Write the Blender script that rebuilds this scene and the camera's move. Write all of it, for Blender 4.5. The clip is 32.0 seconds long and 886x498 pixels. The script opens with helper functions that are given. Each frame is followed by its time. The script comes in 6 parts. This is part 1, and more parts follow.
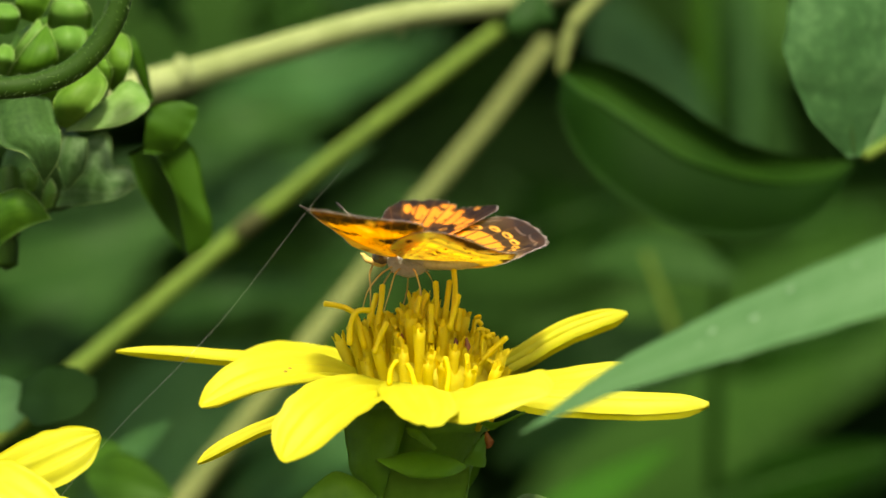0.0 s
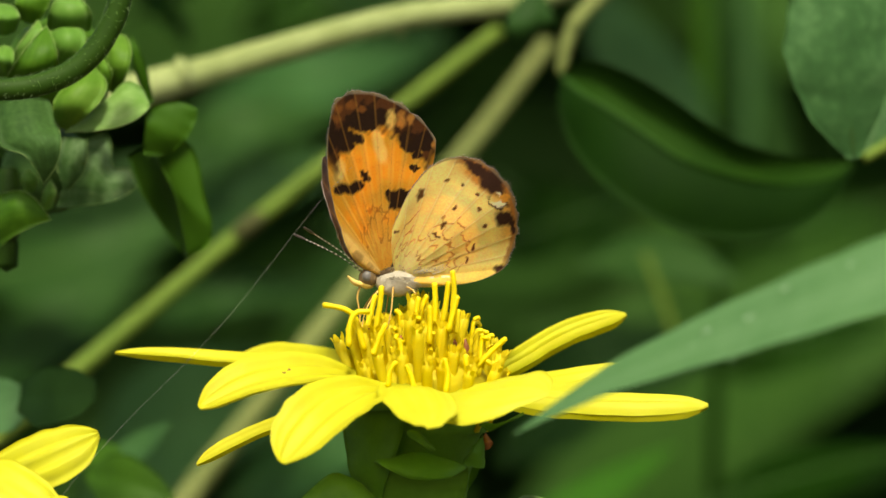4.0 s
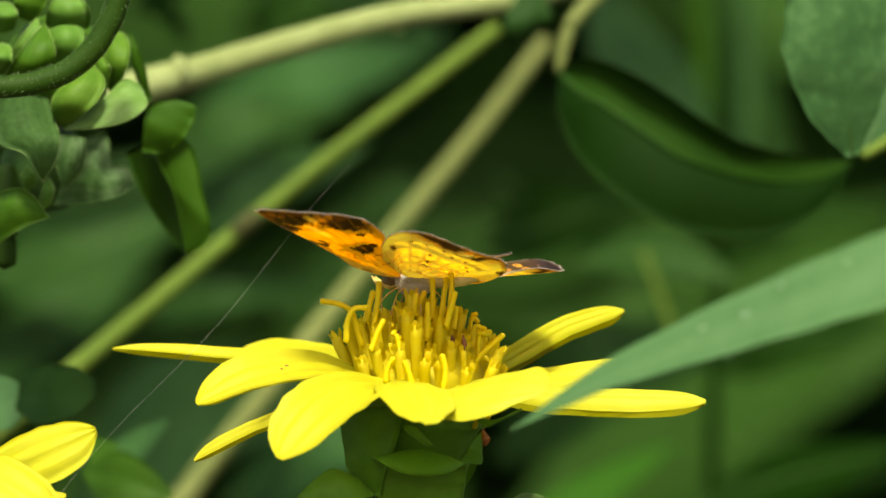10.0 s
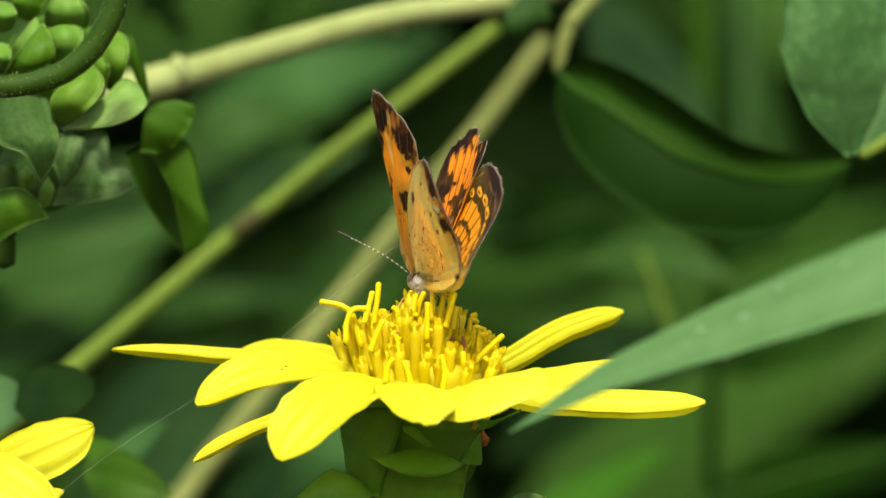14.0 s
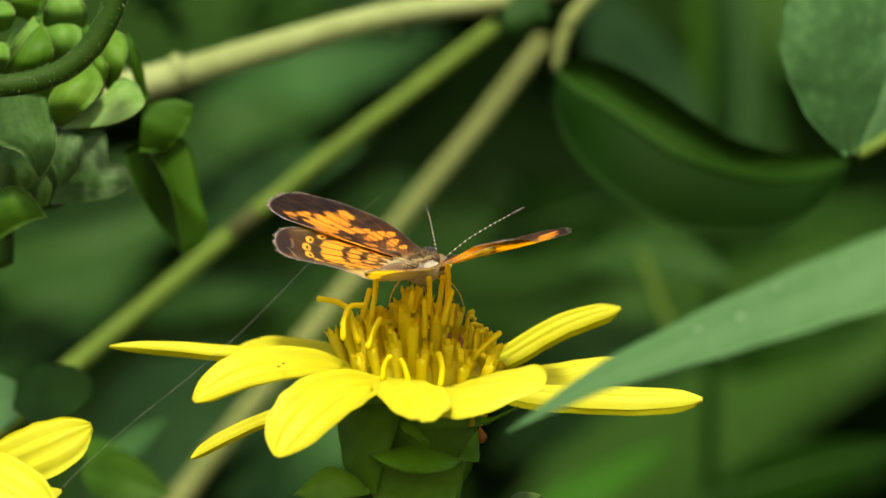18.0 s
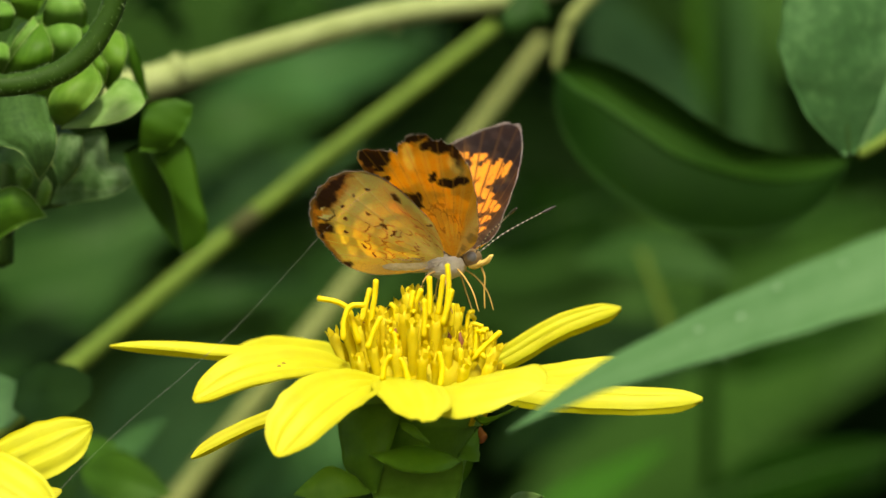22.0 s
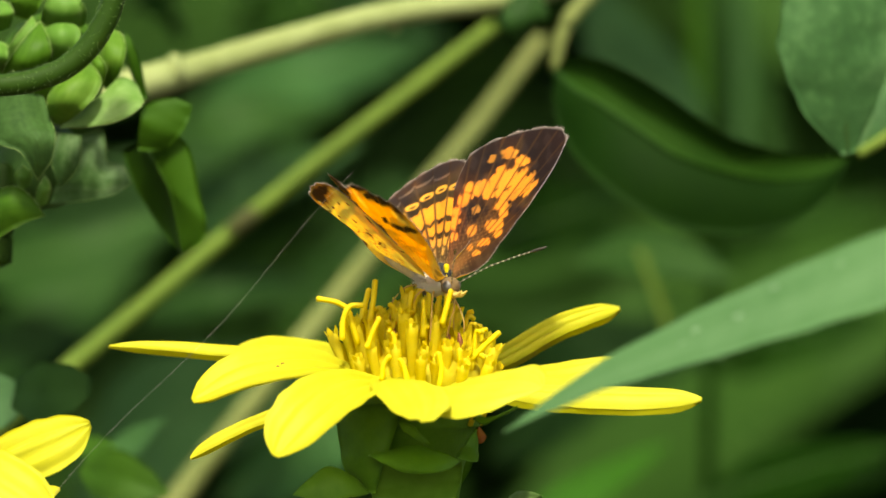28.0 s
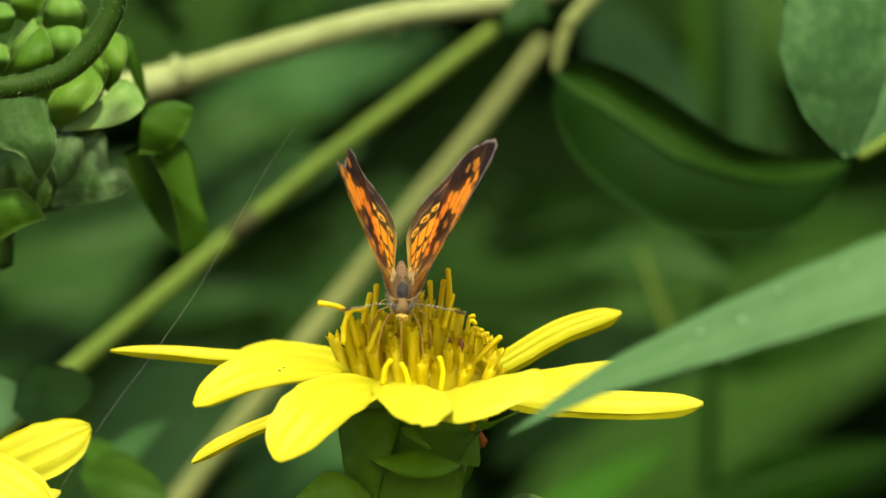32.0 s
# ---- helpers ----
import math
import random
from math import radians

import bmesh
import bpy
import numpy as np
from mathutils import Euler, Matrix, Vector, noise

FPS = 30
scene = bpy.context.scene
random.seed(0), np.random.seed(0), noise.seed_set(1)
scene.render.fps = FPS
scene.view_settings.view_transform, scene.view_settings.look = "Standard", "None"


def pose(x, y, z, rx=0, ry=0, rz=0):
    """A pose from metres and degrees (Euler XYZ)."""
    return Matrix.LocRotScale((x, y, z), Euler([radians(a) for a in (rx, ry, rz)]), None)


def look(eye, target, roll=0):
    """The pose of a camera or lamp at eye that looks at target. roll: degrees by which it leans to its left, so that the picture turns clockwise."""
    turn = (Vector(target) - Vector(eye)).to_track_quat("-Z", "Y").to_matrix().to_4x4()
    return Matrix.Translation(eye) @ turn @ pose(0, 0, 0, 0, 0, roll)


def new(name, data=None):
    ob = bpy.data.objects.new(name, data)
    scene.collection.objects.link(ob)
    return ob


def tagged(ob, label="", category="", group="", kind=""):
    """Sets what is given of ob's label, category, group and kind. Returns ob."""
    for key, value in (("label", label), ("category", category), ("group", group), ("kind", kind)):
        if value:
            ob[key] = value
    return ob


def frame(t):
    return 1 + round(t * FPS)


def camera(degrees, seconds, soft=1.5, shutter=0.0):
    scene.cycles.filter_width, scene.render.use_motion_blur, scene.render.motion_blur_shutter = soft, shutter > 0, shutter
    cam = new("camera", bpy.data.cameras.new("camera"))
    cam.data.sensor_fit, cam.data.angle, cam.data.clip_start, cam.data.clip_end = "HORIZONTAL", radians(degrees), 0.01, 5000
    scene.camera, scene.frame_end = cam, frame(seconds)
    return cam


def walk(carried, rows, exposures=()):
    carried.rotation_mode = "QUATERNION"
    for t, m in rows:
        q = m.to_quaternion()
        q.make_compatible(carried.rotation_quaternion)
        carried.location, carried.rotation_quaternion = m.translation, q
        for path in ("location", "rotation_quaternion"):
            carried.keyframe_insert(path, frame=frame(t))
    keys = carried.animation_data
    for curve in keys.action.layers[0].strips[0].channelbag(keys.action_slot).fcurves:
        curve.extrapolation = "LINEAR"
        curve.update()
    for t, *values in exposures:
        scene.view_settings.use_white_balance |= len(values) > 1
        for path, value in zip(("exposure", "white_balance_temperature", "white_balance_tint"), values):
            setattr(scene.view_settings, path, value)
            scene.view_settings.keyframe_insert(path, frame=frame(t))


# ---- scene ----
# Units below are millimetres; MM turns them into metres. The flower head stands 0.75 m over the ground.
MM = 0.001

# ---- camera ----
cam = camera(8.0, 32.0, soft=1.5, shutter=0.1)
cam.data.dof.use_dof = True
cam.data.dof.focus_distance = 0.5606
cam.data.dof.aperture_fstop = 27.0
PATH = [(0.0, pose(0, -0.5606, 0.75, 89.9975, 0, 0.0118)), (1.0, pose(0, -0.5606, 0.75, 90.0080, 0, 0.0118)), (2.0, pose(0, -0.5606, 0.75, 90.0080, 0, 0.0144)),
        (3.0, pose(0, -0.5606, 0.75, 90.0093, 0, 0.0130)), (3.5, pose(0, -0.5606, 0.75, 90.0093, 0, 0.0117)), (5.5, pose(0, -0.5606, 0.75, 90.0112, 0, 0.0039)),
        (6.0, pose(0, -0.5606, 0.75, 90.0131, 0, 0.0039)), (7.0, pose(0, -0.5606, 0.75, 90.0169, 0, 0.0065)), (8.0, pose(0, -0.5606, 0.75, 90.0131, 0, 0.0052)),
        (9.0, pose(0, -0.5606, 0.75, 90.0000, 0, 0.0000)), (10.0, pose(0, -0.5606, 0.75, 89.9883, 0, -0.0052)), (10.5, pose(0, -0.5606, 0.75, 89.9832, 0, -0.0065)),
        (11.0, pose(0, -0.5606, 0.75, 89.9819, 0, -0.0078)), (12.0, pose(0, -0.5606, 0.75, 89.9871, 0, -0.0104)), (13.0, pose(0, -0.5606, 0.75, 89.9883, 0, -0.0117)),
        (13.5, pose(0, -0.5606, 0.75, 89.9871, 0, -0.0130)), (14.5, pose(0, -0.5606, 0.75, 89.9858, 0, -0.0177)), (16.5, pose(0, -0.5606, 0.75, 89.9781, 0, -0.0313)),
        (18.0, pose(0, -0.5606, 0.75, 89.9781, 0, -0.0313)), (19.0, pose(0, -0.5606, 0.75, 89.9727, 0, -0.0353)), (20.0, pose(0, -0.5606, 0.75, 89.9687, 0, -0.0367)),
        (21.0, pose(0, -0.5606, 0.75, 89.9727, 0, -0.0327)), (22.0, pose(0, -0.5606, 0.75, 89.9767, 0, -0.0313)), (23.0, pose(0, -0.5606, 0.75, 89.9819, 0, -0.0353)),
        (24.0, pose(0, -0.5606, 0.75, 89.9794, 0, -0.0393)), (25.5, pose(0, -0.5606, 0.75, 89.9761, 0, -0.0393)), (27.5, pose(0, -0.5606, 0.75, 89.9699, 0, -0.0431)),
        (29.0, pose(0, -0.5606, 0.75, 89.9807, 0, -0.0405)), (30.0, pose(0, -0.5606, 0.75, 89.9858, 0, -0.0393)), (30.5, pose(0, -0.5606, 0.75, 89.9883, 0, -0.0393)),
        (31.0, pose(0, -0.5606, 0.75, 89.9909, 0, -0.0366)), (32.0, pose(0, -0.5606, 0.75, 89.9955, 0, -0.0333))]
EXPOSURE = [(0, 0.77), (1.2, 0.77), (2, 0.58), (3, 0.5), (6, 0.62), (9, 0.57), (10.5, 0.72), (13, 0.77), (17, 0.67), (19, 0.52), (20, 0.52), (25, 0.67), (28, 0.77), (32, 0.72)]
walk(cam, PATH, [(t, stops, 7400, 2) for t, stops in EXPOSURE])

# ---- light ----
SUN_ELEV, SUN_AZ = radians(55), radians(180)   # azimuth clockwise from +y
world = bpy.data.worlds.new("sky")
scene.world = world
world.use_nodes = True
wn = world.node_tree
wn.nodes.clear()
sky = wn.nodes.new("ShaderNodeTexSky")
sky.sky_type = "NISHITA"
sky.sun_disc = False
sky.sun_elevation, sky.sun_rotation = SUN_ELEV, SUN_AZ
sky.air_density, sky.dust_density, sky.ozone_density = 0.8, 5.0, 0.4
wbg = wn.nodes.new("ShaderNodeBackground")
wbg.inputs["Strength"].default_value = 0.15
wout = wn.nodes.new("ShaderNodeOutputWorld")
wn.links.new(sky.outputs[0], wbg.inputs[0])
wn.links.new(wbg.outputs[0], wout.inputs[0])
sun_dir = Vector((math.sin(SUN_AZ) * math.cos(SUN_ELEV), math.cos(SUN_AZ) * math.cos(SUN_ELEV), math.sin(SUN_ELEV)))
sun_data = bpy.data.lights.new("sun", "SUN")
sun_data.energy, sun_data.angle, sun_data.color = 3.5, radians(6), (1.0, 0.96, 0.88)
sun = new("sun", sun_data)
sun.matrix_basis = look(sun_dir * 5, (0, 0, 0))


# ---- materials ----
def nodes_of(name):
    m = bpy.data.materials.new(name)
    m.use_nodes = True
    nt = m.node_tree
    nt.nodes.clear()
    return m, nt


def add(nt, kind, **values):
    n = nt.nodes.new(kind)
    for k, v in values.items():
        n.inputs[k.replace("_", " ")].default_value = v
    return n


def ramp(nt, stops):
    n = nt.nodes.new("ShaderNodeValToRGB")
    cr = n.color_ramp
    while len(cr.elements) < len(stops):
        cr.elements.new(0.5)
    for e, (p, c) in zip(cr.elements, stops):
        e.position, e.color = p, (*c, 1)
    return n


def organic(name, dark, mid, light, rough=0.5, through_light=0.25, scale=300.0, streak=None, bump=0.15, spec=0.5, island=False):
    """A plant surface: two scales of mottling, optional streaks along the length, relief and light that shines through."""
    m, nt = nodes_of(name)
    L = nt.links
    co = nt.nodes.new("ShaderNodeTexCoord")
    info = nt.nodes.new("ShaderNodeObjectInfo")
    big = add(nt, "ShaderNodeTexNoise", Scale=scale * 0.25, Detail=3.0)
    fine = add(nt, "ShaderNodeTexNoise", Scale=scale * 3.0, Detail=4.0)
    L.new(co.outputs["Object"], big.inputs["Vector"])
    L.new(co.outputs["Object"], fine.inputs["Vector"])
    mix = nt.nodes.new("ShaderNodeMath")
    mix.operation = "MULTIPLY_ADD"
    mix.inputs[1].default_value = 0.35
    L.new(fine.outputs["Fac"], mix.inputs[0])
    sub = nt.nodes.new("ShaderNodeMath")
    sub.operation = "MULTIPLY_ADD"
    sub.inputs[1].default_value, sub.inputs[2].default_value = 0.75, -0.08
    L.new(big.outputs["Fac"], sub.inputs[0])
    L.new(sub.outputs[0], mix.inputs[2])
    val = mix.outputs[0]
    if streak:
        uv = nt.nodes.new("ShaderNodeAttribute")
        uv.attribute_name = "across"
        wave = nt.nodes.new("ShaderNodeMath")
        wave.operation = "MULTIPLY"
        wave.inputs[1].default_value = streak
        L.new(uv.outputs["Fac"], wave.inputs[0])
        comb = nt.nodes.new("ShaderNodeCombineXYZ")
        L.new(wave.outputs[0], comb.inputs[0])
        L.new(info.outputs["Random"], comb.inputs[1])
        sn = add(nt, "ShaderNodeTexNoise", Scale=1.0, Detail=2.0)
        L.new(comb.outputs[0], sn.inputs["Vector"])
        am = nt.nodes.new("ShaderNodeMath")
        am.operation = "MULTIPLY_ADD"
        am.inputs[1].default_value = 0.45
        L.new(sn.outputs["Fac"], am.inputs[0])
        of = nt.nodes.new("ShaderNodeMath")
        of.operation = "SUBTRACT"
        of.inputs[1].default_value = 0.22
        L.new(val, of.inputs[0])
        L.new(of.outputs[0], am.inputs[2])
        val = am.outputs[0]
    rnd = nt.nodes.new("ShaderNodeMath")
    rnd.operation = "MULTIPLY_ADD"
    rnd.inputs[1].default_value = 0.22
    if island:
        geo = nt.nodes.new("ShaderNodeNewGeometry")
        rnd.inputs[1].default_value = 0.6
        L.new(geo.outputs["Random Per Island"], rnd.inputs[0])
    else:
        L.new(info.outputs["Random"], rnd.inputs[0])
    of2 = nt.nodes.new("ShaderNodeMath")
    of2.operation = "SUBTRACT"
    of2.inputs[1].default_value = 0.3 if island else 0.11
    L.new(val, of2.inputs[0])
    L.new(of2.outputs[0], rnd.inputs[2])
    cr = ramp(nt, [(0.2, dark), (0.5, mid), (0.8, light)])
    L.new(rnd.outputs[0], cr.inputs[0])
    colour = cr.outputs[0]
    bs = add(nt, "ShaderNodeBsdfPrincipled", Roughness=rough, Specular_IOR_Level=spec)
    L.new(colour, bs.inputs["Base Color"])
    bp = add(nt, "ShaderNodeBump", Strength=bump, Distance=0.0004)
    L.new(val, bp.inputs["Height"])
    L.new(bp.outputs[0], bs.inputs["Normal"])
    out = nt.nodes.new("ShaderNodeOutputMaterial")
    if through_light > 0:
        tr = nt.nodes.new("ShaderNodeBsdfTranslucent")
        L.new(colour, tr.inputs["Color"])
        ms = nt.nodes.new("ShaderNodeMixShader")
        ms.inputs[0].default_value = through_light
        L.new(bs.outputs[0], ms.inputs[1])
        L.new(tr.outputs[0], ms.inputs[2])
        L.new(ms.outputs[0], out.inputs[0])
    else:
        L.new(bs.outputs[0], out.inputs[0])
    return m


def scales(name, back, glow, gamma, amber, rough=0.75):
    """Wing scales: the pattern is kept in the mesh's colour layer, with a fine grain over it; back is the share thrown back, glow the share let through in amber."""
    m, nt = nodes_of(name)
    L = nt.links
    at = nt.nodes.new("ShaderNodeAttribute")
    at.attribute_name = "pattern"
    co = nt.nodes.new("ShaderNodeTexCoord")
    n1 = add(nt, "ShaderNodeTexNoise", Scale=6000.0, Detail=2.0)
    n2 = add(nt, "ShaderNodeTexNoise", Scale=700.0, Detail=3.0)
    L.new(co.outputs["Object"], n1.inputs["Vector"])
    L.new(co.outputs["Object"], n2.inputs["Vector"])
    mr = nt.nodes.new("ShaderNodeMath")
    mr.operation = "ADD"
    L.new(n1.outputs["Fac"], mr.inputs[0])
    L.new(n2.outputs["Fac"], mr.inputs[1])
    cr = ramp(nt, [(0.3, (0.82, 0.82, 0.82)), (0.62, (1.1, 1.1, 1.1))])
    hf = nt.nodes.new("ShaderNodeMath")
    hf.operation = "MULTIPLY"
    hf.inputs[1].default_value = 0.5
    L.new(mr.outputs[0], hf.inputs[0])
    L.new(hf.outputs[0], cr.inputs[0])
    mx = nt.nodes.new("ShaderNodeMixRGB")
    mx.blend_type = "MULTIPLY"
    mx.inputs[0].default_value = 1.0
    L.new(at.outputs["Color"], mx.inputs[1])
    L.new(cr.outputs[0], mx.inputs[2])
    lit = nt.nodes.new("ShaderNodeMixRGB")
    lit.blend_type = "MULTIPLY"
    lit.inputs[0].default_value = 1.0
    lit.inputs[2].default_value = (back, back, back, 1)
    L.new(mx.outputs[0], lit.inputs[1])
    bs = add(nt, "ShaderNodeBsdfPrincipled", Roughness=rough, Specular_IOR_Level=0.08)
    L.new(lit.outputs[0], bs.inputs["Base Color"])
    bp = add(nt, "ShaderNodeBump", Strength=0.3, Distance=0.0001)
    L.new(n1.outputs["Fac"], bp.inputs["Height"])
    L.new(bp.outputs[0], bs.inputs["Normal"])
    tr = nt.nodes.new("ShaderNodeBsdfTranslucent")
    gm = nt.nodes.new("ShaderNodeGamma")
    gm.inputs[1].default_value = gamma
    L.new(mx.outputs[0], gm.inputs[0])
    th = nt.nodes.new("ShaderNodeMixRGB")
    th.blend_type = "MULTIPLY"
    th.inputs[0].default_value = 1.0
    th.inputs[2].default_value = (glow, glow * (1 - 0.06 * amber), glow * (1 - amber), 1)
    L.new(gm.outputs[0], th.inputs[1])
    L.new(th.outputs[0], tr.inputs["Color"])
    ms = nt.nodes.new("ShaderNodeAddShader")
    L.new(bs.outputs[0], ms.inputs[0])
    L.new(tr.outputs[0], ms.inputs[1])
    out = nt.nodes.new("ShaderNodeOutputMaterial")
    L.new(ms.outputs[0], out.inputs[0])
    return m


PETAL = organic("petal_yellow", (0.53, 0.49, 0.013), (0.605, 0.595, 0.03), (0.635, 0.635, 0.065), 0.55, 0.42, 120, streak=9.0, bump=0.25, spec=0.25)
FLORET = organic("floret_yellow", (0.7, 0.54, 0.012), (0.8, 0.68, 0.03), (0.84, 0.75, 0.07), 0.5, 0.48, 500, bump=0.2, spec=0.2)
STYLE = organic("style_yellow", (0.666, 0.505, 0.0072), (0.792, 0.644, 0.0126), (0.828, 0.696, 0.036), 0.5, 0.3, 500, bump=0.1, spec=0.3)
ANTHER = organic("anther_brown", (0.07, 0.018, 0.003), (0.2, 0.055, 0.006), (0.36, 0.13, 0.012), 0.6, 0.0, 900)
CUP = organic("cup_green", (0.048, 0.13, 0.006), (0.09, 0.22, 0.012), (0.15, 0.31, 0.025), 0.5, 0.25, 300, bump=0.4, spec=0.2)
BUD = organic("bud_green", (0.036, 0.105, 0.005), (0.072, 0.172, 0.012), (0.125, 0.24, 0.03), 0.5, 0.3, 320, streak=6.0, bump=0.3, spec=0.135)
BUD_EDGE = organic("bud_edge", (0.066, 0.176, 0.015), (0.12, 0.255, 0.04), (0.235, 0.37, 0.12), 0.45, 0.35, 320, streak=6.0, spec=0.135)
DULL = organic("dull_green", (0.018, 0.05, 0.009), (0.048, 0.112, 0.025), (0.15, 0.235, 0.105), 0.6, 0.25, 620, streak=6.0, bump=0.5, spec=0.113)
BLADE = organic("blade_green", (0.05, 0.134, 0.044), (0.079, 0.184, 0.064), (0.125, 0.246, 0.104), 0.55, 0.3, 90, streak=14.0, bump=0.2, spec=0.113)
STEM = organic("stem_straw", (0.139, 0.174, 0.0545), (0.23, 0.274, 0.11), (0.321, 0.356, 0.184), 0.6, 0.0, 160, bump=0.3, spec=0.113)
STEM_GREEN = organic("stem_green", (0.05, 0.088, 0.01), (0.086, 0.139, 0.018), (0.128, 0.178, 0.03), 0.6, 0.0, 160, bump=0.3, spec=0.113)
STEM_GREY = organic("stem_grey_green", (0.0859, 0.111, 0.0281), (0.143, 0.167, 0.0525), (0.2, 0.221, 0.0842), 0.6, 0.0, 160, bump=0.3, spec=0.113)
NODE = organic("stem_node", (0.04, 0.044, 0.014), (0.07, 0.078, 0.026), (0.11, 0.115, 0.045), 0.7, 0.0, 260, bump=0.4, spec=0.1)
STEM_DARK = organic("stem_dark", (0.009, 0.026, 0.0015), (0.0165, 0.044, 0.003), (0.031, 0.069, 0.0055), 0.6, 0.0, 200, bump=0.3, spec=0.113)
BUD_RIM = organic("bud_rim", (0.16, 0.28, 0.06), (0.25, 0.38, 0.1), (0.36, 0.48, 0.18), 0.5, 0.3, 300)
FLECK = organic("pale_fleck", (0.15, 0.28, 0.14), (0.27, 0.4, 0.25), (0.45, 0.55, 0.43), 0.6, 0.1, 900)
HAIR = organic("stem_hair", (0.1, 0.2, 0.05), (0.2, 0.32, 0.1), (0.3, 0.42, 0.2), 0.5, 0.3, 300)
LEAF = organic("leaf_green", (0.009, 0.032, 0.005), (0.0175, 0.054, 0.0085), (0.0295, 0.08, 0.0135), 0.6, 0.2, 60, bump=0.3, spec=0.09)
# dark leaf green; on the long leaves behind, shade is put into it
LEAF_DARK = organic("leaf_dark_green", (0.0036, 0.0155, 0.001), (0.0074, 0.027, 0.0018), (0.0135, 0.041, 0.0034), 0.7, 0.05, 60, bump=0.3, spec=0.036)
# near-black green: deep shade between the plants is put into the colour
LEAF_SHADED = organic("leaf_shaded_green", (0.00166, 0.00887, 0.000353), (0.00373, 0.0177, 0.000564), (0.00662, 0.0267, 0.00106), 0.8, 0.05, 60, bump=0.3, spec=0.03)
# darker copy of the folded leaf's green, for its shaded lower half
LEAF_FOLD_SHADED = organic("leaf_fold_shaded", (0.002, 0.0105, 0.0004), (0.0041, 0.0182, 0.0007), (0.0078, 0.029, 0.0014), 0.68, 0.06, 90, bump=0.3, spec=0.045)
LEAF_MID = organic("leaf_mid_green", (0.013, 0.05, 0.002), (0.0275, 0.083, 0.004), (0.048, 0.12, 0.0085), 0.55, 0.2, 120, bump=0.3, spec=0.113)
LEAF_GREY = organic("leaf_grey_green", (0.0245, 0.0736, 0.0203), (0.0436, 0.114, 0.0318), (0.0654, 0.147, 0.0462), 0.6, 0.3, 80, bump=0.4, spec=0.09)
LEAF_VEINED = organic("leaf_veined", (0.014, 0.048, 0.013), (0.05, 0.135, 0.04), (0.15, 0.3, 0.115), 0.5, 0.35, 260, bump=0.8, spec=0.135)
LEAF_LIGHT = organic("leaf_light_green", (0.02, 0.072, 0.017), (0.036, 0.108, 0.027), (0.054, 0.146, 0.04), 0.6, 0.3, 60, bump=0.3, spec=0.09)
LEAF_BRIGHT = organic("leaf_bright_green", (0.0215, 0.092, 0.005), (0.036, 0.135, 0.01), (0.058, 0.178, 0.017), 0.6, 0.35, 60, bump=0.3, spec=0.09)
RIB = organic("leaf_rib", (0.02, 0.055, 0.01), (0.035, 0.085, 0.016), (0.055, 0.115, 0.025), 0.6, 0.1, 200, spec=0.2)
UNDERGROWTH = organic("undergrowth_green", (0.0125, 0.035, 0.005), (0.024, 0.065, 0.0095), (0.038, 0.095, 0.016), 0.65, 0.2, 25, spec=0.06, island=True)
SOIL = organic("soil", (0.012, 0.009, 0.006), (0.03, 0.022, 0.014), (0.06, 0.045, 0.03), 0.95, 0.0, 12, bump=0.6)
SILK = organic("silk", (0.22, 0.22, 0.19), (0.32, 0.31, 0.27), (0.45, 0.43, 0.38), 0.4, 0.5, 400)
WING_UP = scales("wing_upper_scales", 0.33, 0.95, 0.42, -0.2)
WING_DOWN = scales("wing_under_scales", 0.42, 0.8, 1.0, 0.85)
FUR = organic("body_fur", (0.05, 0.03, 0.012), (0.145, 0.09, 0.034), (0.28, 0.19, 0.08), 0.9, 0.1, 900, bump=0.8)
FRINGE = organic("wing_fringe", (0.12, 0.1, 0.08), (0.26, 0.22, 0.18), (0.5, 0.45, 0.38), 0.9, 0.3, 3000)
FUR_WHITE = organic("thorax_fur", (0.27, 0.24, 0.17), (0.5, 0.45, 0.35), (0.7, 0.66, 0.56), 0.9, 0.2, 900, bump=0.8)
FUR_DARK = organic("back_fur", (0.005, 0.0055, 0.006), (0.013, 0.0135, 0.0145), (0.035, 0.033, 0.031), 0.9, 0.0, 900, bump=0.8)
BELLY = organic("belly_fur", (0.46, 0.36, 0.14), (0.66, 0.56, 0.32), (0.78, 0.71, 0.5), 0.85, 0.1, 900, bump=0.8)
FUR_BROWN = organic("brown_fur", (0.054, 0.03, 0.015), (0.132, 0.075, 0.036), (0.228, 0.156, 0.084), 0.9, 0.05, 900, bump=0.8)
PALP = organic("palp_scales", (0.42, 0.26, 0.05), (0.68, 0.48, 0.12), (0.8, 0.64, 0.25), 0.8, 0.15, 900, bump=0.5)
EYE = organic("eye_facets", (0.05, 0.045, 0.04), (0.11, 0.1, 0.088), (0.2, 0.185, 0.16), 0.5, 0.0, 900, bump=0.2)
LEG = organic("leg_chitin", (0.34, 0.18, 0.04), (0.56, 0.34, 0.08), (0.7, 0.5, 0.16), 0.5, 0.1, 900)
FEELER = organic("feeler_chitin", (0.02, 0.014, 0.01), (0.05, 0.035, 0.022), (0.1, 0.075, 0.05), 0.5, 0.0, 3500)
CLUB = organic("feeler_club", (0.01, 0.008, 0.006), (0.02, 0.014, 0.01), (0.05, 0.03, 0.02), 0.5, 0.0, 900)


# ---- helpers for shapes ----
ORIGIN = {}


def thing(name, at, label, category, group="", kind=""):
    ob = tagged(new(name), label, category, group, kind)
    ob.empty_display_size = 0.005
    ob.matrix_basis = pose(at[0] * MM, at[1] * MM, at[2] * MM)
    ORIGIN[ob] = Vector(at)
    return ob


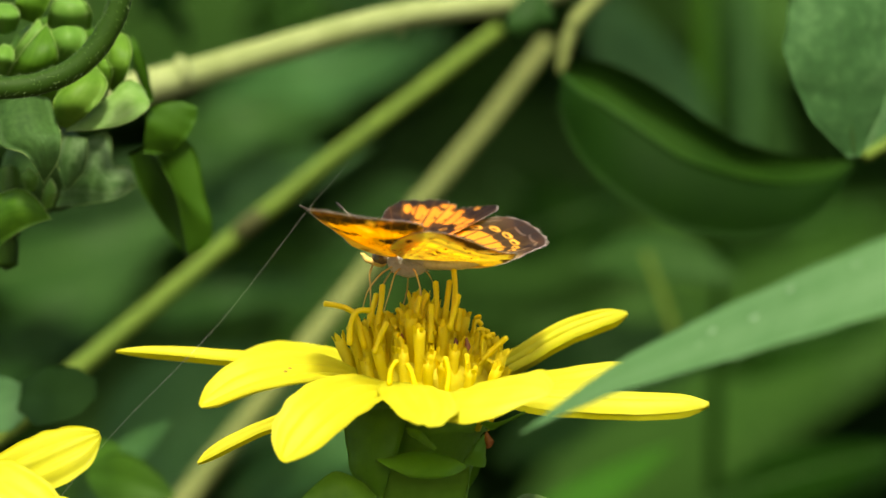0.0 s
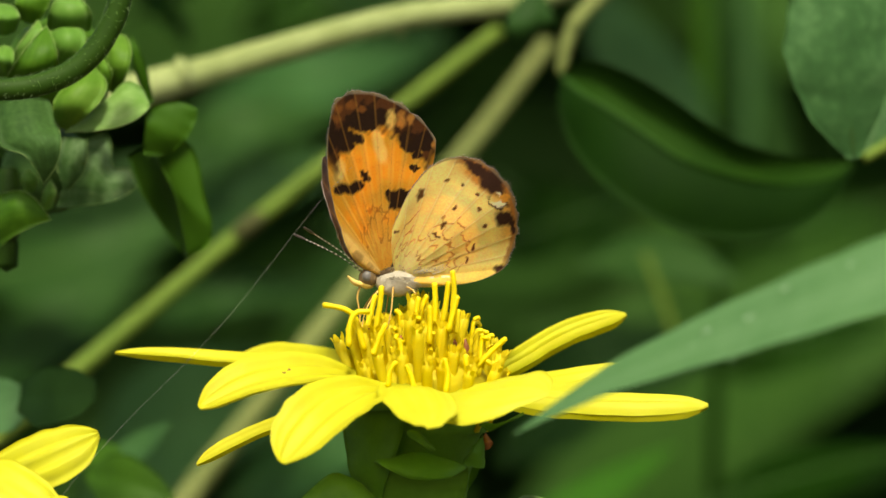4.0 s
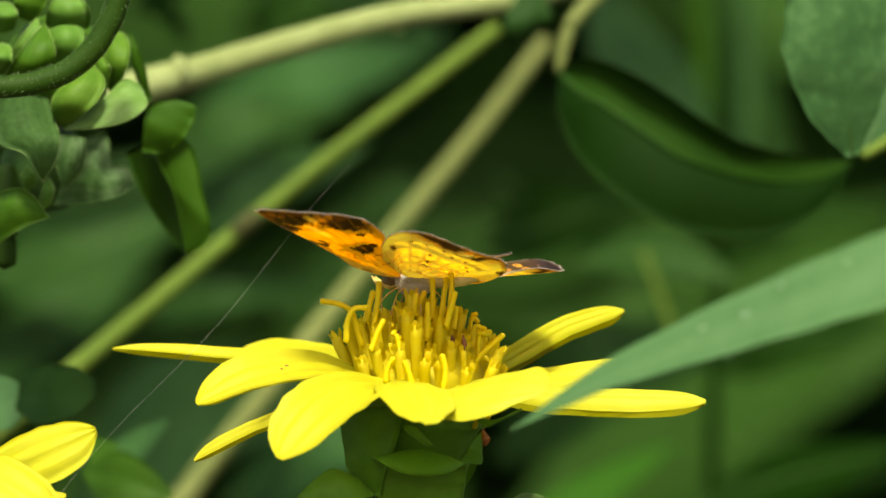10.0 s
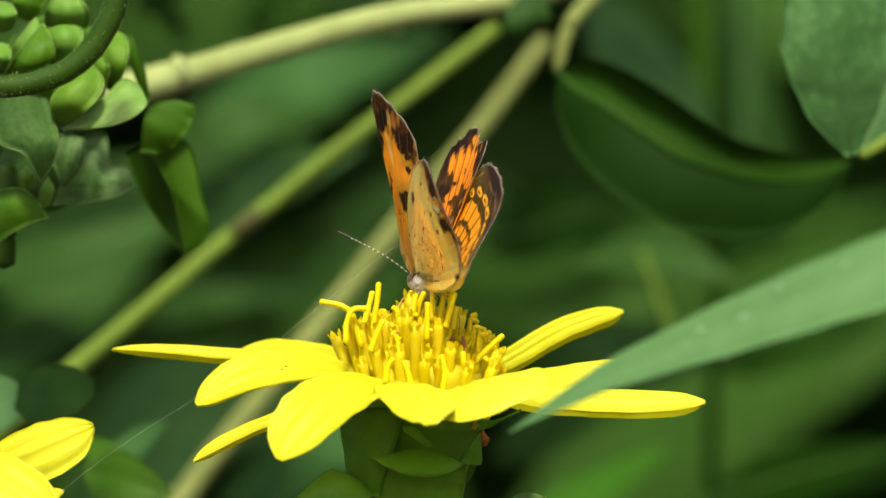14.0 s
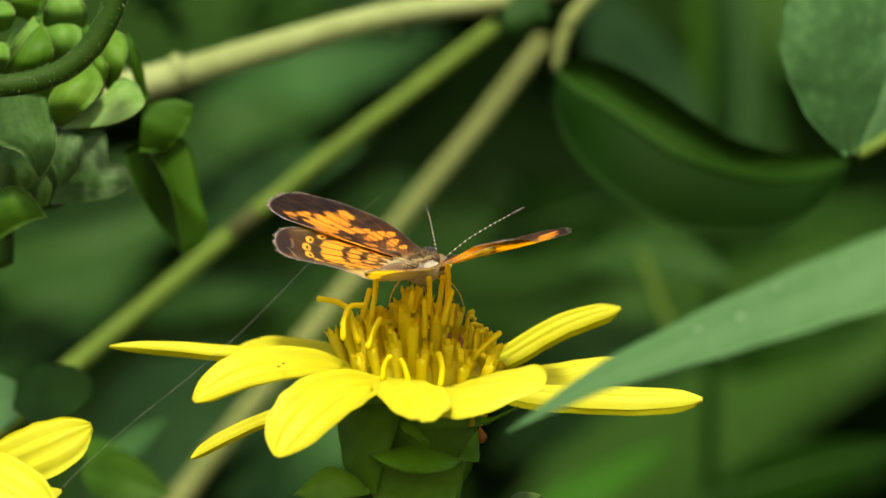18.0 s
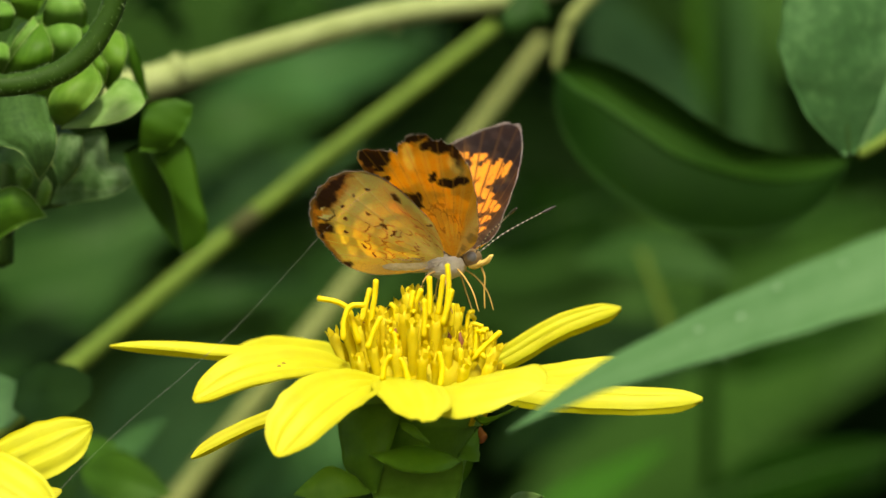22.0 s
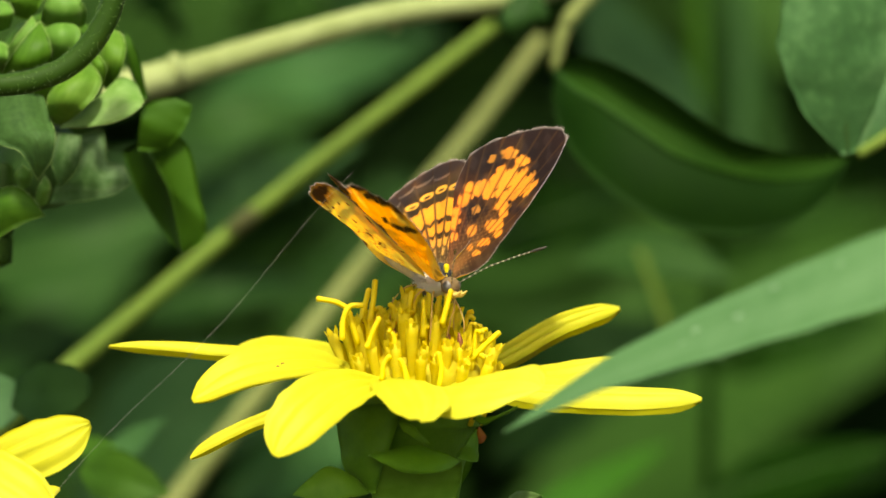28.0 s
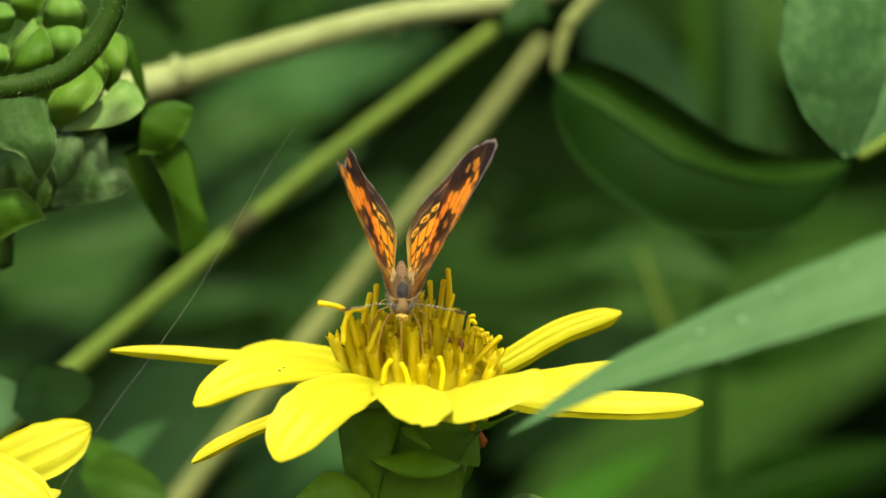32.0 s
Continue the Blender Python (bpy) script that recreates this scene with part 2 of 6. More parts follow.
def mesh_of(name, shape, mat, origin=Vector((0, 0, 0))):
    verts, faces, across = shape
    me = bpy.data.meshes.new(name)
    o = np.array(origin)
    me.from_pydata(((np.asarray(verts, float) - o) * MM).tolist(), [], faces)
    me.polygons.foreach_set("use_smooth", [True] * len(me.polygons))
    if across is not None:
        la = me.attributes.new("across", "FLOAT", "POINT")
        la.data.foreach_set("value", np.asarray(across, np.float32))
    me.materials.append(mat)
    me.update()
    return me


def part(name, shape, mat, parent, label=""):
    """Link a shape, given in the world's millimetres, as one mesh object under a thing or a part."""
    o = ORIGIN[parent]
    ob = new(name, mesh_of(name, shape, mat, o))
    ob.parent = parent
    ORIGIN[ob] = o
    return tagged(ob, label)


def curve_points(pts, n):
    """n + 1 points on a smooth curve through pts."""
    p = np.array(pts, float)
    k = len(p)
    if k == 2:
        return np.array([p[0] + (p[1] - p[0]) * i / n for i in range(n + 1)])
    ext = np.vstack([2 * p[0] - p[1], p, 2 * p[-1] - p[-2]])
    out = []
    for i in range(n + 1):
        s = i / n * (k - 1)
        j = min(int(s), k - 2)
        f = s - j
        a, b, c, d = ext[j:j + 4]
        out.append(0.5 * (2 * b + (c - a) * f + (2 * a - 5 * b + 4 * c - d) * f * f + (3 * b - a - 3 * c + d) * f ** 3))
    return np.array(out)


def unit(v):
    v = np.asarray(v, float)
    return v / max(np.linalg.norm(v), 1e-9)


def tube(pts, radii, n=16, segs=10, rough=0.0, seed=1):
    """A round stem along a smooth curve; radii are spread evenly along it."""
    c = curve_points(pts, n)
    r = np.interp(np.linspace(0, 1, n + 1), np.linspace(0, 1, len(radii)), radii)
    rng = np.random.RandomState(seed)
    up = np.array([0.13, 0.31, 0.94])
    verts, faces, across = [], [], []
    ring = np.linspace(0, 2 * math.pi, segs, endpoint=False)
    for i in range(n + 1):
        t = unit(c[min(i + 1, n)] - c[max(i - 1, 0)])
        a = unit(np.cross(t, up if abs(t @ up) < 0.95 else np.array([1.0, 0, 0])))
        b = np.cross(t, a)
        wob = 1 + rough * rng.uniform(-1, 1, segs)
        for q, w in zip(ring, wob):
            verts.append(c[i] + (a * math.cos(q) + b * math.sin(q)) * r[i] * w)
            across.append(q / 6.28)
    for i in range(n):
        for j in range(segs):
            k = (j + 1) % segs
            faces.append((i * segs + j, i * segs + k, (i + 1) * segs + k, (i + 1) * segs + j))
    for i, e in ((0, -1), (n, 1)):
        t = unit(c[min(i + 1, n)] - c[max(i - 1, 0)])
        verts.append(c[i] + t * e * r[i] * 0.5)
        across.append(0)
        m = len(verts) - 1
        for j in range(segs):
            k = (j + 1) % segs
            faces.append((i * segs + k, i * segs + j, m) if e < 0 else (i * segs + j, i * segs + k, m))
    return verts, faces, across


def blade(pts, width, side, profile=((0, 0.15), (0.4, 1), (1, 0.03)), fold=0.2, thick=0.25, n=24, m=8, pleat=0.0, wave=0.0, seed=1,
          arch=0.0, twist=0.0):
    """A leaf or petal: a curved spine, half-widths along it, two halves folded up by fold, pleats along it, a wavy rim, real thickness."""
    c = curve_points(pts, n)
    ps = np.array(profile, float)
    s = np.linspace(0, 1, n + 1)
    fine = np.interp(s, ps[:, 0], ps[:, 1])
    # soften the profile so that the rim has no corners
    for _ in range(2):
        fine[1:-1] = 0.25 * fine[:-2] + 0.5 * fine[1:-1] + 0.25 * fine[2:]
    w = fine * width
    rng = np.random.RandomState(seed)
    ph = rng.uniform(0, 6.28, 6)
    verts, across = [], []
    tt = np.linspace(-1, 1, 2 * m + 1)
    for layer in (0, 1):
        for i in range(n + 1):
            t = unit(c[min(i + 1, n)] - c[max(i - 1, 0)])
            sd = np.asarray(side, float)
            sd = unit(sd - t * (sd @ t))
            if twist:
                nn = np.cross(t, sd)
                ang = twist * s[i]
                sd = sd * math.cos(ang) + nn * math.sin(ang)
            up = np.cross(t, sd)
            for q in tt:
                lift = fold * abs(q) * w[i] - arch * q * q * w[i] + pleat * math.cos(q * 3.5 * math.pi) * min(1, w[i] / max(width, 1e-6) * 1.5)
                lift += wave * abs(q) * (math.sin(s[i] * 17 + ph[0] + (2 if q > 0 else 0)) + 0.6 * math.sin(s[i] * 31 + ph[1])) * w[i]
                edge = 1 - 0.75 * abs(q) ** 4
                ww = w[i] * (1 + 0.02 * math.sin(s[i] * 40 + ph[2] + q))
                verts.append(c[i] + sd * q * ww + up * (lift + (0.5 - layer) * thick * edge))
                across.append(q * 0.5 + 0.5)
    k, faces = 2 * m + 1, []
    off = (n + 1) * k
    for i in range(n):
        for j in range(2 * m):
            a = i * k + j
            faces.append((a, a + 1, a + k + 1, a + k))
            faces.append((off + a + k, off + a + k + 1, off + a + 1, off + a))
    rim = [i * k for i in range(n + 1)] + [n * k + j for j in range(1, k)] + [i * k + k - 1 for i in range(n - 1, -1, -1)] + list(range(k - 2, 0, -1))
    for a, b in zip(rim, rim[1:] + rim[:1]):
        faces.append((b, a, off + a, off + b))
    return verts, faces, across


def sheet(one, two, bulge=0.0, thick=0.15, n=24, m=8, wave=0.0, seed=1, pleat=0.0):
    """A leaf, bract or petal between two margins that both run from its base to its tip; bulge swells the middle towards the open front."""
    a, b = curve_points(one, n), curve_points(two, n)
    rng = np.random.RandomState(seed)
    ph = rng.uniform(0, 6.28, 4)
    v = np.linspace(0, 1, m + 1)
    grid = a[:, None] * (1 - v)[None, :, None] + b[:, None] * v[None, :, None]
    du = np.gradient(grid, axis=0)
    dv = np.gradient(grid, axis=1)
    nor = np.cross(du, dv)
    mean = unit(nor.reshape(-1, 3).mean(0))
    mean = -mean if mean[1] > 0 else mean
    u = np.linspace(0, 1, n + 1)
    wide = np.linalg.norm(a - b, axis=1)
    swell = bulge * np.sin(np.pi * v)[None, :] * (wide / max(wide.max(), 1e-6))[:, None]
    swell = swell + wave * np.sin(u * 13 + ph[0])[:, None] * (2 * v - 1)[None, :] + 0.5 * wave * np.sin(u * 27 + ph[1])[:, None] * ((2 * v - 1) ** 2)[None, :]
    swell = swell + pleat * np.cos((v - 0.5) * 7 * math.pi)[None, :] * (wide / max(wide.max(), 1e-6))[:, None]
    grid = grid + mean * swell[..., None]
    edge = (1 - 0.7 * np.abs(2 * v - 1) ** 4)[None, :, None]
    verts = np.vstack([(grid + mean * 0.5 * thick * edge).reshape(-1, 3), (grid - mean * 0.5 * thick * edge).reshape(-1, 3)]).tolist()
    k, faces = m + 1, []
    off = (n + 1) * k
    for i in range(n):
        for j in range(m):
            c = i * k + j
            faces.append((c, c + k, c + k + 1, c + 1))
            faces.append((off + c, off + c + 1, off + c + k + 1, off + c + k))
    rim = [i * k for i in range(n + 1)] + [n * k + j for j in range(1, k)] + [i * k + k - 1 for i in range(n - 1, -1, -1)] + list(range(k - 2, 0, -1))
    for c, d in zip(rim, rim[1:] + rim[:1]):
        faces.append((c, d, off + d, off + c))
    return verts, faces, np.tile(np.tile(v, n + 1), 2).tolist()


def lump(centre, axes, radii, n=12, segs=16, bumps=0.0, seed=1):
    """A rounded body: an ellipsoid on three axes with an uneven skin."""
    ax = np.array([unit(a) for a in axes])
    verts, faces = [], []
    rng = np.random.RandomState(seed)
    for i in range(n + 1):
        th = math.pi * i / n
        for j in range(segs):
            ph = 2 * math.pi * j / segs
            k = 1 + bumps * rng.uniform(-1, 1)
            x, y, z = math.cos(th), math.sin(th) * math.cos(ph), math.sin(th) * math.sin(ph)
            verts.append(np.asarray(centre, float) + (ax[0] * x * radii[0] + ax[1] * y * radii[1] + ax[2] * z * radii[2]) * k)
    for i in range(n):
        for j in range(segs):
            k = (j + 1) % segs
            faces.append((i * segs + j, (i + 1) * segs + j, (i + 1) * segs + k, i * segs + k))
    return verts, faces, None


def pole(a, b, r0, r1):
    """A straight stalk from a to b."""
    return tube([a, b], [r0, r1], 6, 10, 0.03)


def joined(shapes):
    verts, faces, across = [], [], []
    for v, f, a in shapes:
        o = len(verts)
        verts.extend(v)
        faces.extend(tuple(i + o for i in q) for q in f)
        across.extend(a if a is not None else [0.5] * len(v))
    return verts, faces, across


OVAL = ((0, 0.05), (0.12, 0.45), (0.35, 0.95), (0.55, 1), (0.8, 0.62), (1, 0.02))
LANCE = ((0, 0.05), (0.1, 0.4), (0.3, 0.95), (0.5, 1), (0.75, 0.62), (0.92, 0.2), (1, 0.01))
PETAL_FORM = ((0, 0.3), (0.2, 0.62), (0.45, 0.93), (0.65, 1), (0.82, 0.9), (0.93, 0.62), (0.98, 0.36), (1, 0.12))


def leafy(name, pts, width, side, mat, label, category="leaf", rib=0.5, veins=0, **kw):
    """A leaf as a thing: blade and midrib."""
    root = thing(name, pts[0], label, category, kw.pop("group", ""))
    fold, arch = kw.get("fold", 0.2), kw.get("arch", 0.0)
    part("blade", blade(pts, width, side, **kw), mat, root)
    if rib:
        c = curve_points(pts, 20)
        side_u = unit(np.asarray(side, float))
        up = np.cross(unit(c[-1] - c[0]), side_u)
        part("midrib", tube([p + up * 0.12 for p in c[::4]], [rib, rib * 0.7, rib * 0.2], 20, 8), RIB, root, "paler raised midrib")
    for i in range(veins):
        f = 0.1 + 0.75 * i / max(veins - 1, 1)
        p, q = c[int(f * 20)], c[min(20, int(f * 20) + 4)]
        w = width * float(np.interp(f, *np.array(kw.get("profile", OVAL), float).T))
        for s in (1, -1):
            sd = unit(side_u - unit(q - p) * (side_u @ unit(q - p))) * s
            tip = p + (q - p) * 0.9 + sd * w * 0.85 + up * fold * w * 0.85
            part("vein", tube([p + up * 0.1, (p + tip) / 2 + up * 0.16 + (q - p) * 0.08, tip + up * 0.12], [rib * 0.6, rib * 0.4, rib * 0.15], 8, 6), RIB, root)
    return root


# ---- ground and undergrowth ----
def ground():
    verts, faces = [], []
    g = [-60000, -6000, -1500, -500, -250, 0, 250, 500, 1000, 2500, 8000, 60000]
    rng = np.random.RandomState(4)
    for y in g:
        for x in g:
            verts.append((x, y, rng.uniform(-8, 8)))
    k = len(g)
    for i in range(k - 1):
        for j in range(k - 1):
            faces.append((i * k + j, i * k + j + 1, (i + 1) * k + j + 1, (i + 1) * k + j))
    ob = new("ground", mesh_of("ground", (verts, faces, None), SOIL))
    tagged(ob, "dark damp soil under dense green plants", "ground", kind="structure")


ground()


def undergrowth():
    """Dense dark foliage far behind the flower: many crossing leaves, uncountable; unseen shading leaves are added
    overhead.
    """
    rng = np.random.RandomState(11)
    shapes = []
    for i in range(1900):
        near = i < 1400
        y = rng.uniform(400, 1000)
        x = rng.uniform(-190, 190) if near else rng.uniform(-600, 600)
        z = rng.uniform(610, 880) if near else rng.uniform(150, 1000)
        ang = rng.uniform(-0.3, 1.2)
        ln = rng.uniform(50, 130)
        d = np.array([math.cos(ang), rng.uniform(-0.5, 0.5), math.sin(ang)]) * (1 if rng.rand() < 0.5 else -1)
        p0 = np.array([x, y, z]) - d * ln * 0.5
        p2 = p0 + d * ln
        p1 = (p0 + p2) / 2 + np.array([0, 0, ln * 0.12])
        shapes.append(blade([p0, p1, p2], rng.uniform(14, 28), (rng.uniform(-.5, .2), rng.uniform(0.2, 1), rng.uniform(0.3, 0.9)), LANCE, 0.2, 0.4, 6, 1, seed=i))
    # unseen leaves overhead, added only to cast shade into the gaps between the stems
    for x0, x1, z0, z1, count in ((-44, -26, 824, 850, 40), (-72, -28, 1040, 1500, 220), (36, 66, 840, 880, 40), (-2, 15, 860, 1050, 60)):
        for i in range(count):
            p0 = np.array([rng.uniform(x0, x1), rng.uniform(130, 170), rng.uniform(z0, z1)])
            d = np.array([rng.uniform(-1, 1), rng.uniform(-0.4, 0.4), rng.uniform(-0.6, 0.2)])
            shapes.append(blade([p0, p0 + d * 12, p0 + d * 24], 9, (0.5, 0.6, 0.6), LANCE, 0.2, 0.4, 6, 1, seed=i))
    ob = new("undergrowth", mesh_of("undergrowth", joined(shapes), UNDERGROWTH))
    tagged(ob, "dense dark green undergrowth far behind the flower, with unseen shading leaves added overhead", "foliage", kind="stuff")


undergrowth()
# ---- stems behind ----
def stems():
    a = thing("stem", (-28.6, 70.0, 766.4), "thick straw-green plant stem arching behind the flower", "stem", "pale stems behind the flower")
    part("stalk", tube([(-41.3, 62.0, 762.5), (-28.6, 70.0, 766.4), (-26.1, 72.0, 767.1), (-20.7, 76.0, 768.9), (-16.2, 78.0, 770.3), (-10.5, 80.0, 772.0), (-4.5, 83.0, 773.6), (0.9, 85.0, 774.5), (6.7, 88.0, 775.2), (15.0, 95.0, 777.5)], [1.75, 1.75, 1.62, 1.5, 1.45, 1.4, 1.35, 1.25, 1.15, 1.1], 50, 14, 0.03), STEM, a)
    for at, ax in (((-26.03, 71, 767.63), (1, 0.1, 0.3)), ((-4.83, 84, 773.17), (1, 0.1, 0.2))):
        part("node", lump(at, (ax, (0, 1, 0), (-0.3, 0, 1)), (0.9, 1.72, 1.72), 8, 14, bumps=0.03), STEM, a, "browner ring on the stem")
    b = thing("stem", (-39.7, 100.0, 737.1), "straight green plant stem with a joint", "stem", "pale stems behind the flower")
    part("stalk", tube([(-48.3, 96.0, 729.1), (-39.0, 100.0, 736.9), (-29.2, 104.0, 745.2), (-20.8, 108.0, 752.4), (-11.1, 112.0, 760.3), (-2.1, 116.0, 767.3), (5.8, 120.0, 773.6)], [1.05, 1.0, 0.98, 0.98, 0.95, 0.92, 0.9, 0.8], 44, 12, 0.03), STEM_GREEN, b)
    part("lower_stalk", pole((-130.0, 60.0, 0.0), (-48.3, 96.0, 729.1), 1.6, 1.2), STEM_GREEN, b)
    part("node", lump((-20.7, 107.0, 752.5), ((1, 0, .8), (0, 1, 0), (-.8, 0, 1)), (2.2, 1.04, 1.04), 10, 12, bumps=0.04), NODE, b, "browner swollen joint")
    c = thing("stem", (-28.3, 130.0, 722.8), "straight grey-green plant stem leaning behind the flower", "stem", "pale stems behind the flower")
    part("stalk", tube([(-33.3, 126.0, 715.2), (-27.2, 130.0, 724.1), (-18.0, 134.0, 735.8), (-11.8, 138.0, 743.5), (-4.3, 142.0, 753.1), (3.9, 146.0, 763.0), (11.6, 150.0, 773.2)], [1.35, 1.3, 1.25, 1.2, 1.15, 1.1, 1.0, 0.9], 44, 12, 0.03), STEM_GREY, c)
    part("lower_stalk", pole((-100.0, 100.0, 0.0), (-33.3, 126.0, 715.2), 1.8, 1.5), STEM_GREY, c)
    d = thing("stem", (13.1, 120.0, 770.1), "short pale stalk carrying a dark folded leaf", "stem")
    part("stalk", tube([(19.6, 92.0, 779.2), (14.9, 90.0, 775.0), (12.8, 88.0, 772.0), (11.9, 87.0, 768.1)], [0.85, 0.85, 0.8, 0.55], 20, 10, 0.03), STEM_GREY, d)
    e = thing("stem", (33.4, 260.0, 760.3), "upright blurred green stem far behind", "stem", "upright stems far behind")
    part("stalk", tube([(33.2, 262.0, 788.2), (33.7, 262.0, 771.4), (34.2, 262.0, 751.5)], [1.3, 1.4, 1.3], 16, 10), LEAF_MID, e)
    f = thing("stem", (41.4, 290.0, 760.7), "upright blurred green stem far behind", "stem", "upright stems far behind")
    part("stalk", tube([(40.6, 292.0, 789.6), (41.2, 292.0, 774.4), (40.6, 292.0, 758.4)], [1.3, 1.2, 1.0], 16, 10), LEAF_GREY, f)
    g = thing("stem", (32.9, 210.0, 719.8), "upright dark green stem far behind", "stem", "upright stems far behind")
    part("stalk", tube([(32.4, 210.0, 711.6), (32.9, 210.0, 728.1), (33.4, 212.0, 741.8), (33.9, 214.0, 751.5)], [0.9, 0.85, 0.8, 0.7], 16, 10), LEAF_SHADED, g)
    h = thing("stem", (25.4, 150.0, 740.6), "short brownish stalk under a blurred leaf", "stem")
    part("stalk", tube([(26.0, 150.0, 739.9), (24.5, 150.0, 744.4), (22.6, 150.0, 749.4)], [0.5, 0.5, 0.4], 14, 8), STEM_GREEN, h)


stems()


# ---- leaves behind ----
def leaves_behind():
    # the dark folded leaf: an upper half and a drooping lower half along one rib; light and shade are put into their
    # two greens
    boat = thing("leaf", (11.6, 87.0, 767.4), "dark green glossy leaf folded like a boat", "leaf")
    rib = [(11.85, 78, 767.6), (13.92, 74, 765.57), (16.25, 72, 764.16), (20.08, 70, 761.53), (23.3, 69, 759.27), (26.51, 69, 757.97), (30.71, 70, 756.92), (34.76, 72, 756.55), (38.83, 74, 757.24), (41.34, 76, 758.8)]
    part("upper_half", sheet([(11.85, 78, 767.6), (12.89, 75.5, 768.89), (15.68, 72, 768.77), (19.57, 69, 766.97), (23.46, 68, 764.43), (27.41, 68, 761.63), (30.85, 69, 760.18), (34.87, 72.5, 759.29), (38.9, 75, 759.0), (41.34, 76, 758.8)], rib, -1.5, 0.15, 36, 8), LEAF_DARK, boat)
    part("lower_half", sheet(rib, [(11.85, 78, 767.6), (11.58, 76, 764.08), (12.71, 74, 760.47), (15.3, 70, 756.96), (19.25, 68, 753.87), (24.9, 68, 751.49), (30.66, 69, 751.19), (35.87, 71, 752.58), (39.48, 74, 755.48), (41.34, 76, 758.8)], 0.6, 0.15, 36, 8), LEAF_FOLD_SHADED, boat)
    part("midrib", tube(rib[:6], [0.24, 0.22, 0.2, 0.13, 0.05], 30, 8), LEAF, boat, "slightly paler raised midrib")
    # leaf hanging at the upper edge beside it
    leafy("leaf", [(38.83, 39, 758.71), (38.3, 37.5, 763.39), (37.97, 36.5, 768.69), (37.81, 36.5, 774.02), (37.63, 37, 779.37)], 6.0, (1, 0.25, 0.1), LEAF_VEINED,
          "grey-green veined leaf hanging down", rib=0.3, veins=6, profile=((0, 0.1), (0.2, 0.6), (0.5, 1), (0.8, 0.8), (1, 0.1)), fold=0.25, thick=0.3, n=28, wave=0.03)
    leafy("leaf", [(41.33, 60, 759.2), (43.67, 63, 765.02), (48.01, 68, 774.21)], 4.0, (1, 0.3, 0.5), LEAF_VEINED,
          "grey-green veined leaf hanging down", rib=0.3, veins=6, profile=OVAL, fold=0.2, thick=0.3, wave=0.03)
    host = thing("stem", (46.1, 62.0, 762.2), "pale stem carrying the hanging leaves", "stem")
    part("leaf_stalk", tube([(47.0, 62.0, 762.7), (44.1, 61.0, 760.7), (41.2, 60.0, 759.0)], [0.7, 0.65, 0.5], 14, 10), STEM_GREEN, host)
    part("stalk", tube([(51.0, 50.0, 692.3), (49.8, 56.0, 724.8), (47.9, 60.0, 746.7), (46.9, 62.0, 762.8)], [1.6, 1.4, 1.2, 1.0], 20, 10), STEM_GREEN, host)
    part("lower_stalk", pole((60.0, 44.0, 0.0), (51.0, 50.0, 692.3), 2.0, 1.6), STEM_GREEN, host)
    leafy("leaf", [(8.11, 84, 770.3), (8.83, 82, 772.98), (9.26, 84, 777.08)], 2.6, (0.85, 0.3, 0.4), LEAF, "small dark green leaf at the stem joint", rib=0.2, profile=OVAL, fold=0.2)
    leafy("leaf", [(33.6, 230.0, 763.5), (25.1, 232.0, 772.7), (17.5, 240.0, 785.8)], 6.0, (0.62, 0.37, 0.37), LEAF_GREY, "pale grey-green leaf blurred behind", rib=0.4, profile=LANCE, fold=0.15)
    leafy("leaf", [(47.3, 300.0, 758.5), (39.6, 300.0, 774.6), (34.2, 300.0, 791.5)], 5.0, (1, -0.3, 0.3), LEAF, "broad green leaf blurred behind", rib=0.4, profile=OVAL, fold=0.15)
    leafy("leaf", [(15.4, 170.0, 748.1), (24.3, 165.0, 749.4), (33.8, 160.0, 746.2)], 3.0, (0.1, 0.4, 0.9), LEAF, "mid-green leaf blurred behind the flower", rib=0.3, profile=OVAL, fold=0.1)
    leafy("leaf", [(9.0, 180.0, 717.4), (18.1, 176.0, 721.8), (27.2, 172.0, 727.5)], 2.8, (-0.3, 0.7, 0.65), LEAF_BRIGHT, "bright green leaf blurred below the flower", rib=0.3, profile=LANCE, fold=0.1)
    # its near-black colour stands in for the shade low on the right
    leafy("leaf", [(29.9, 190.0, 719.3), (42.3, 185.0, 723.5), (55.2, 180.0, 726.9)], 4.0, (-0.2, 0.6, 0.75), LEAF_SHADED, "green leaf blurred low behind, coloured dark for shade", rib=0.3, profile=LANCE, fold=0.1)
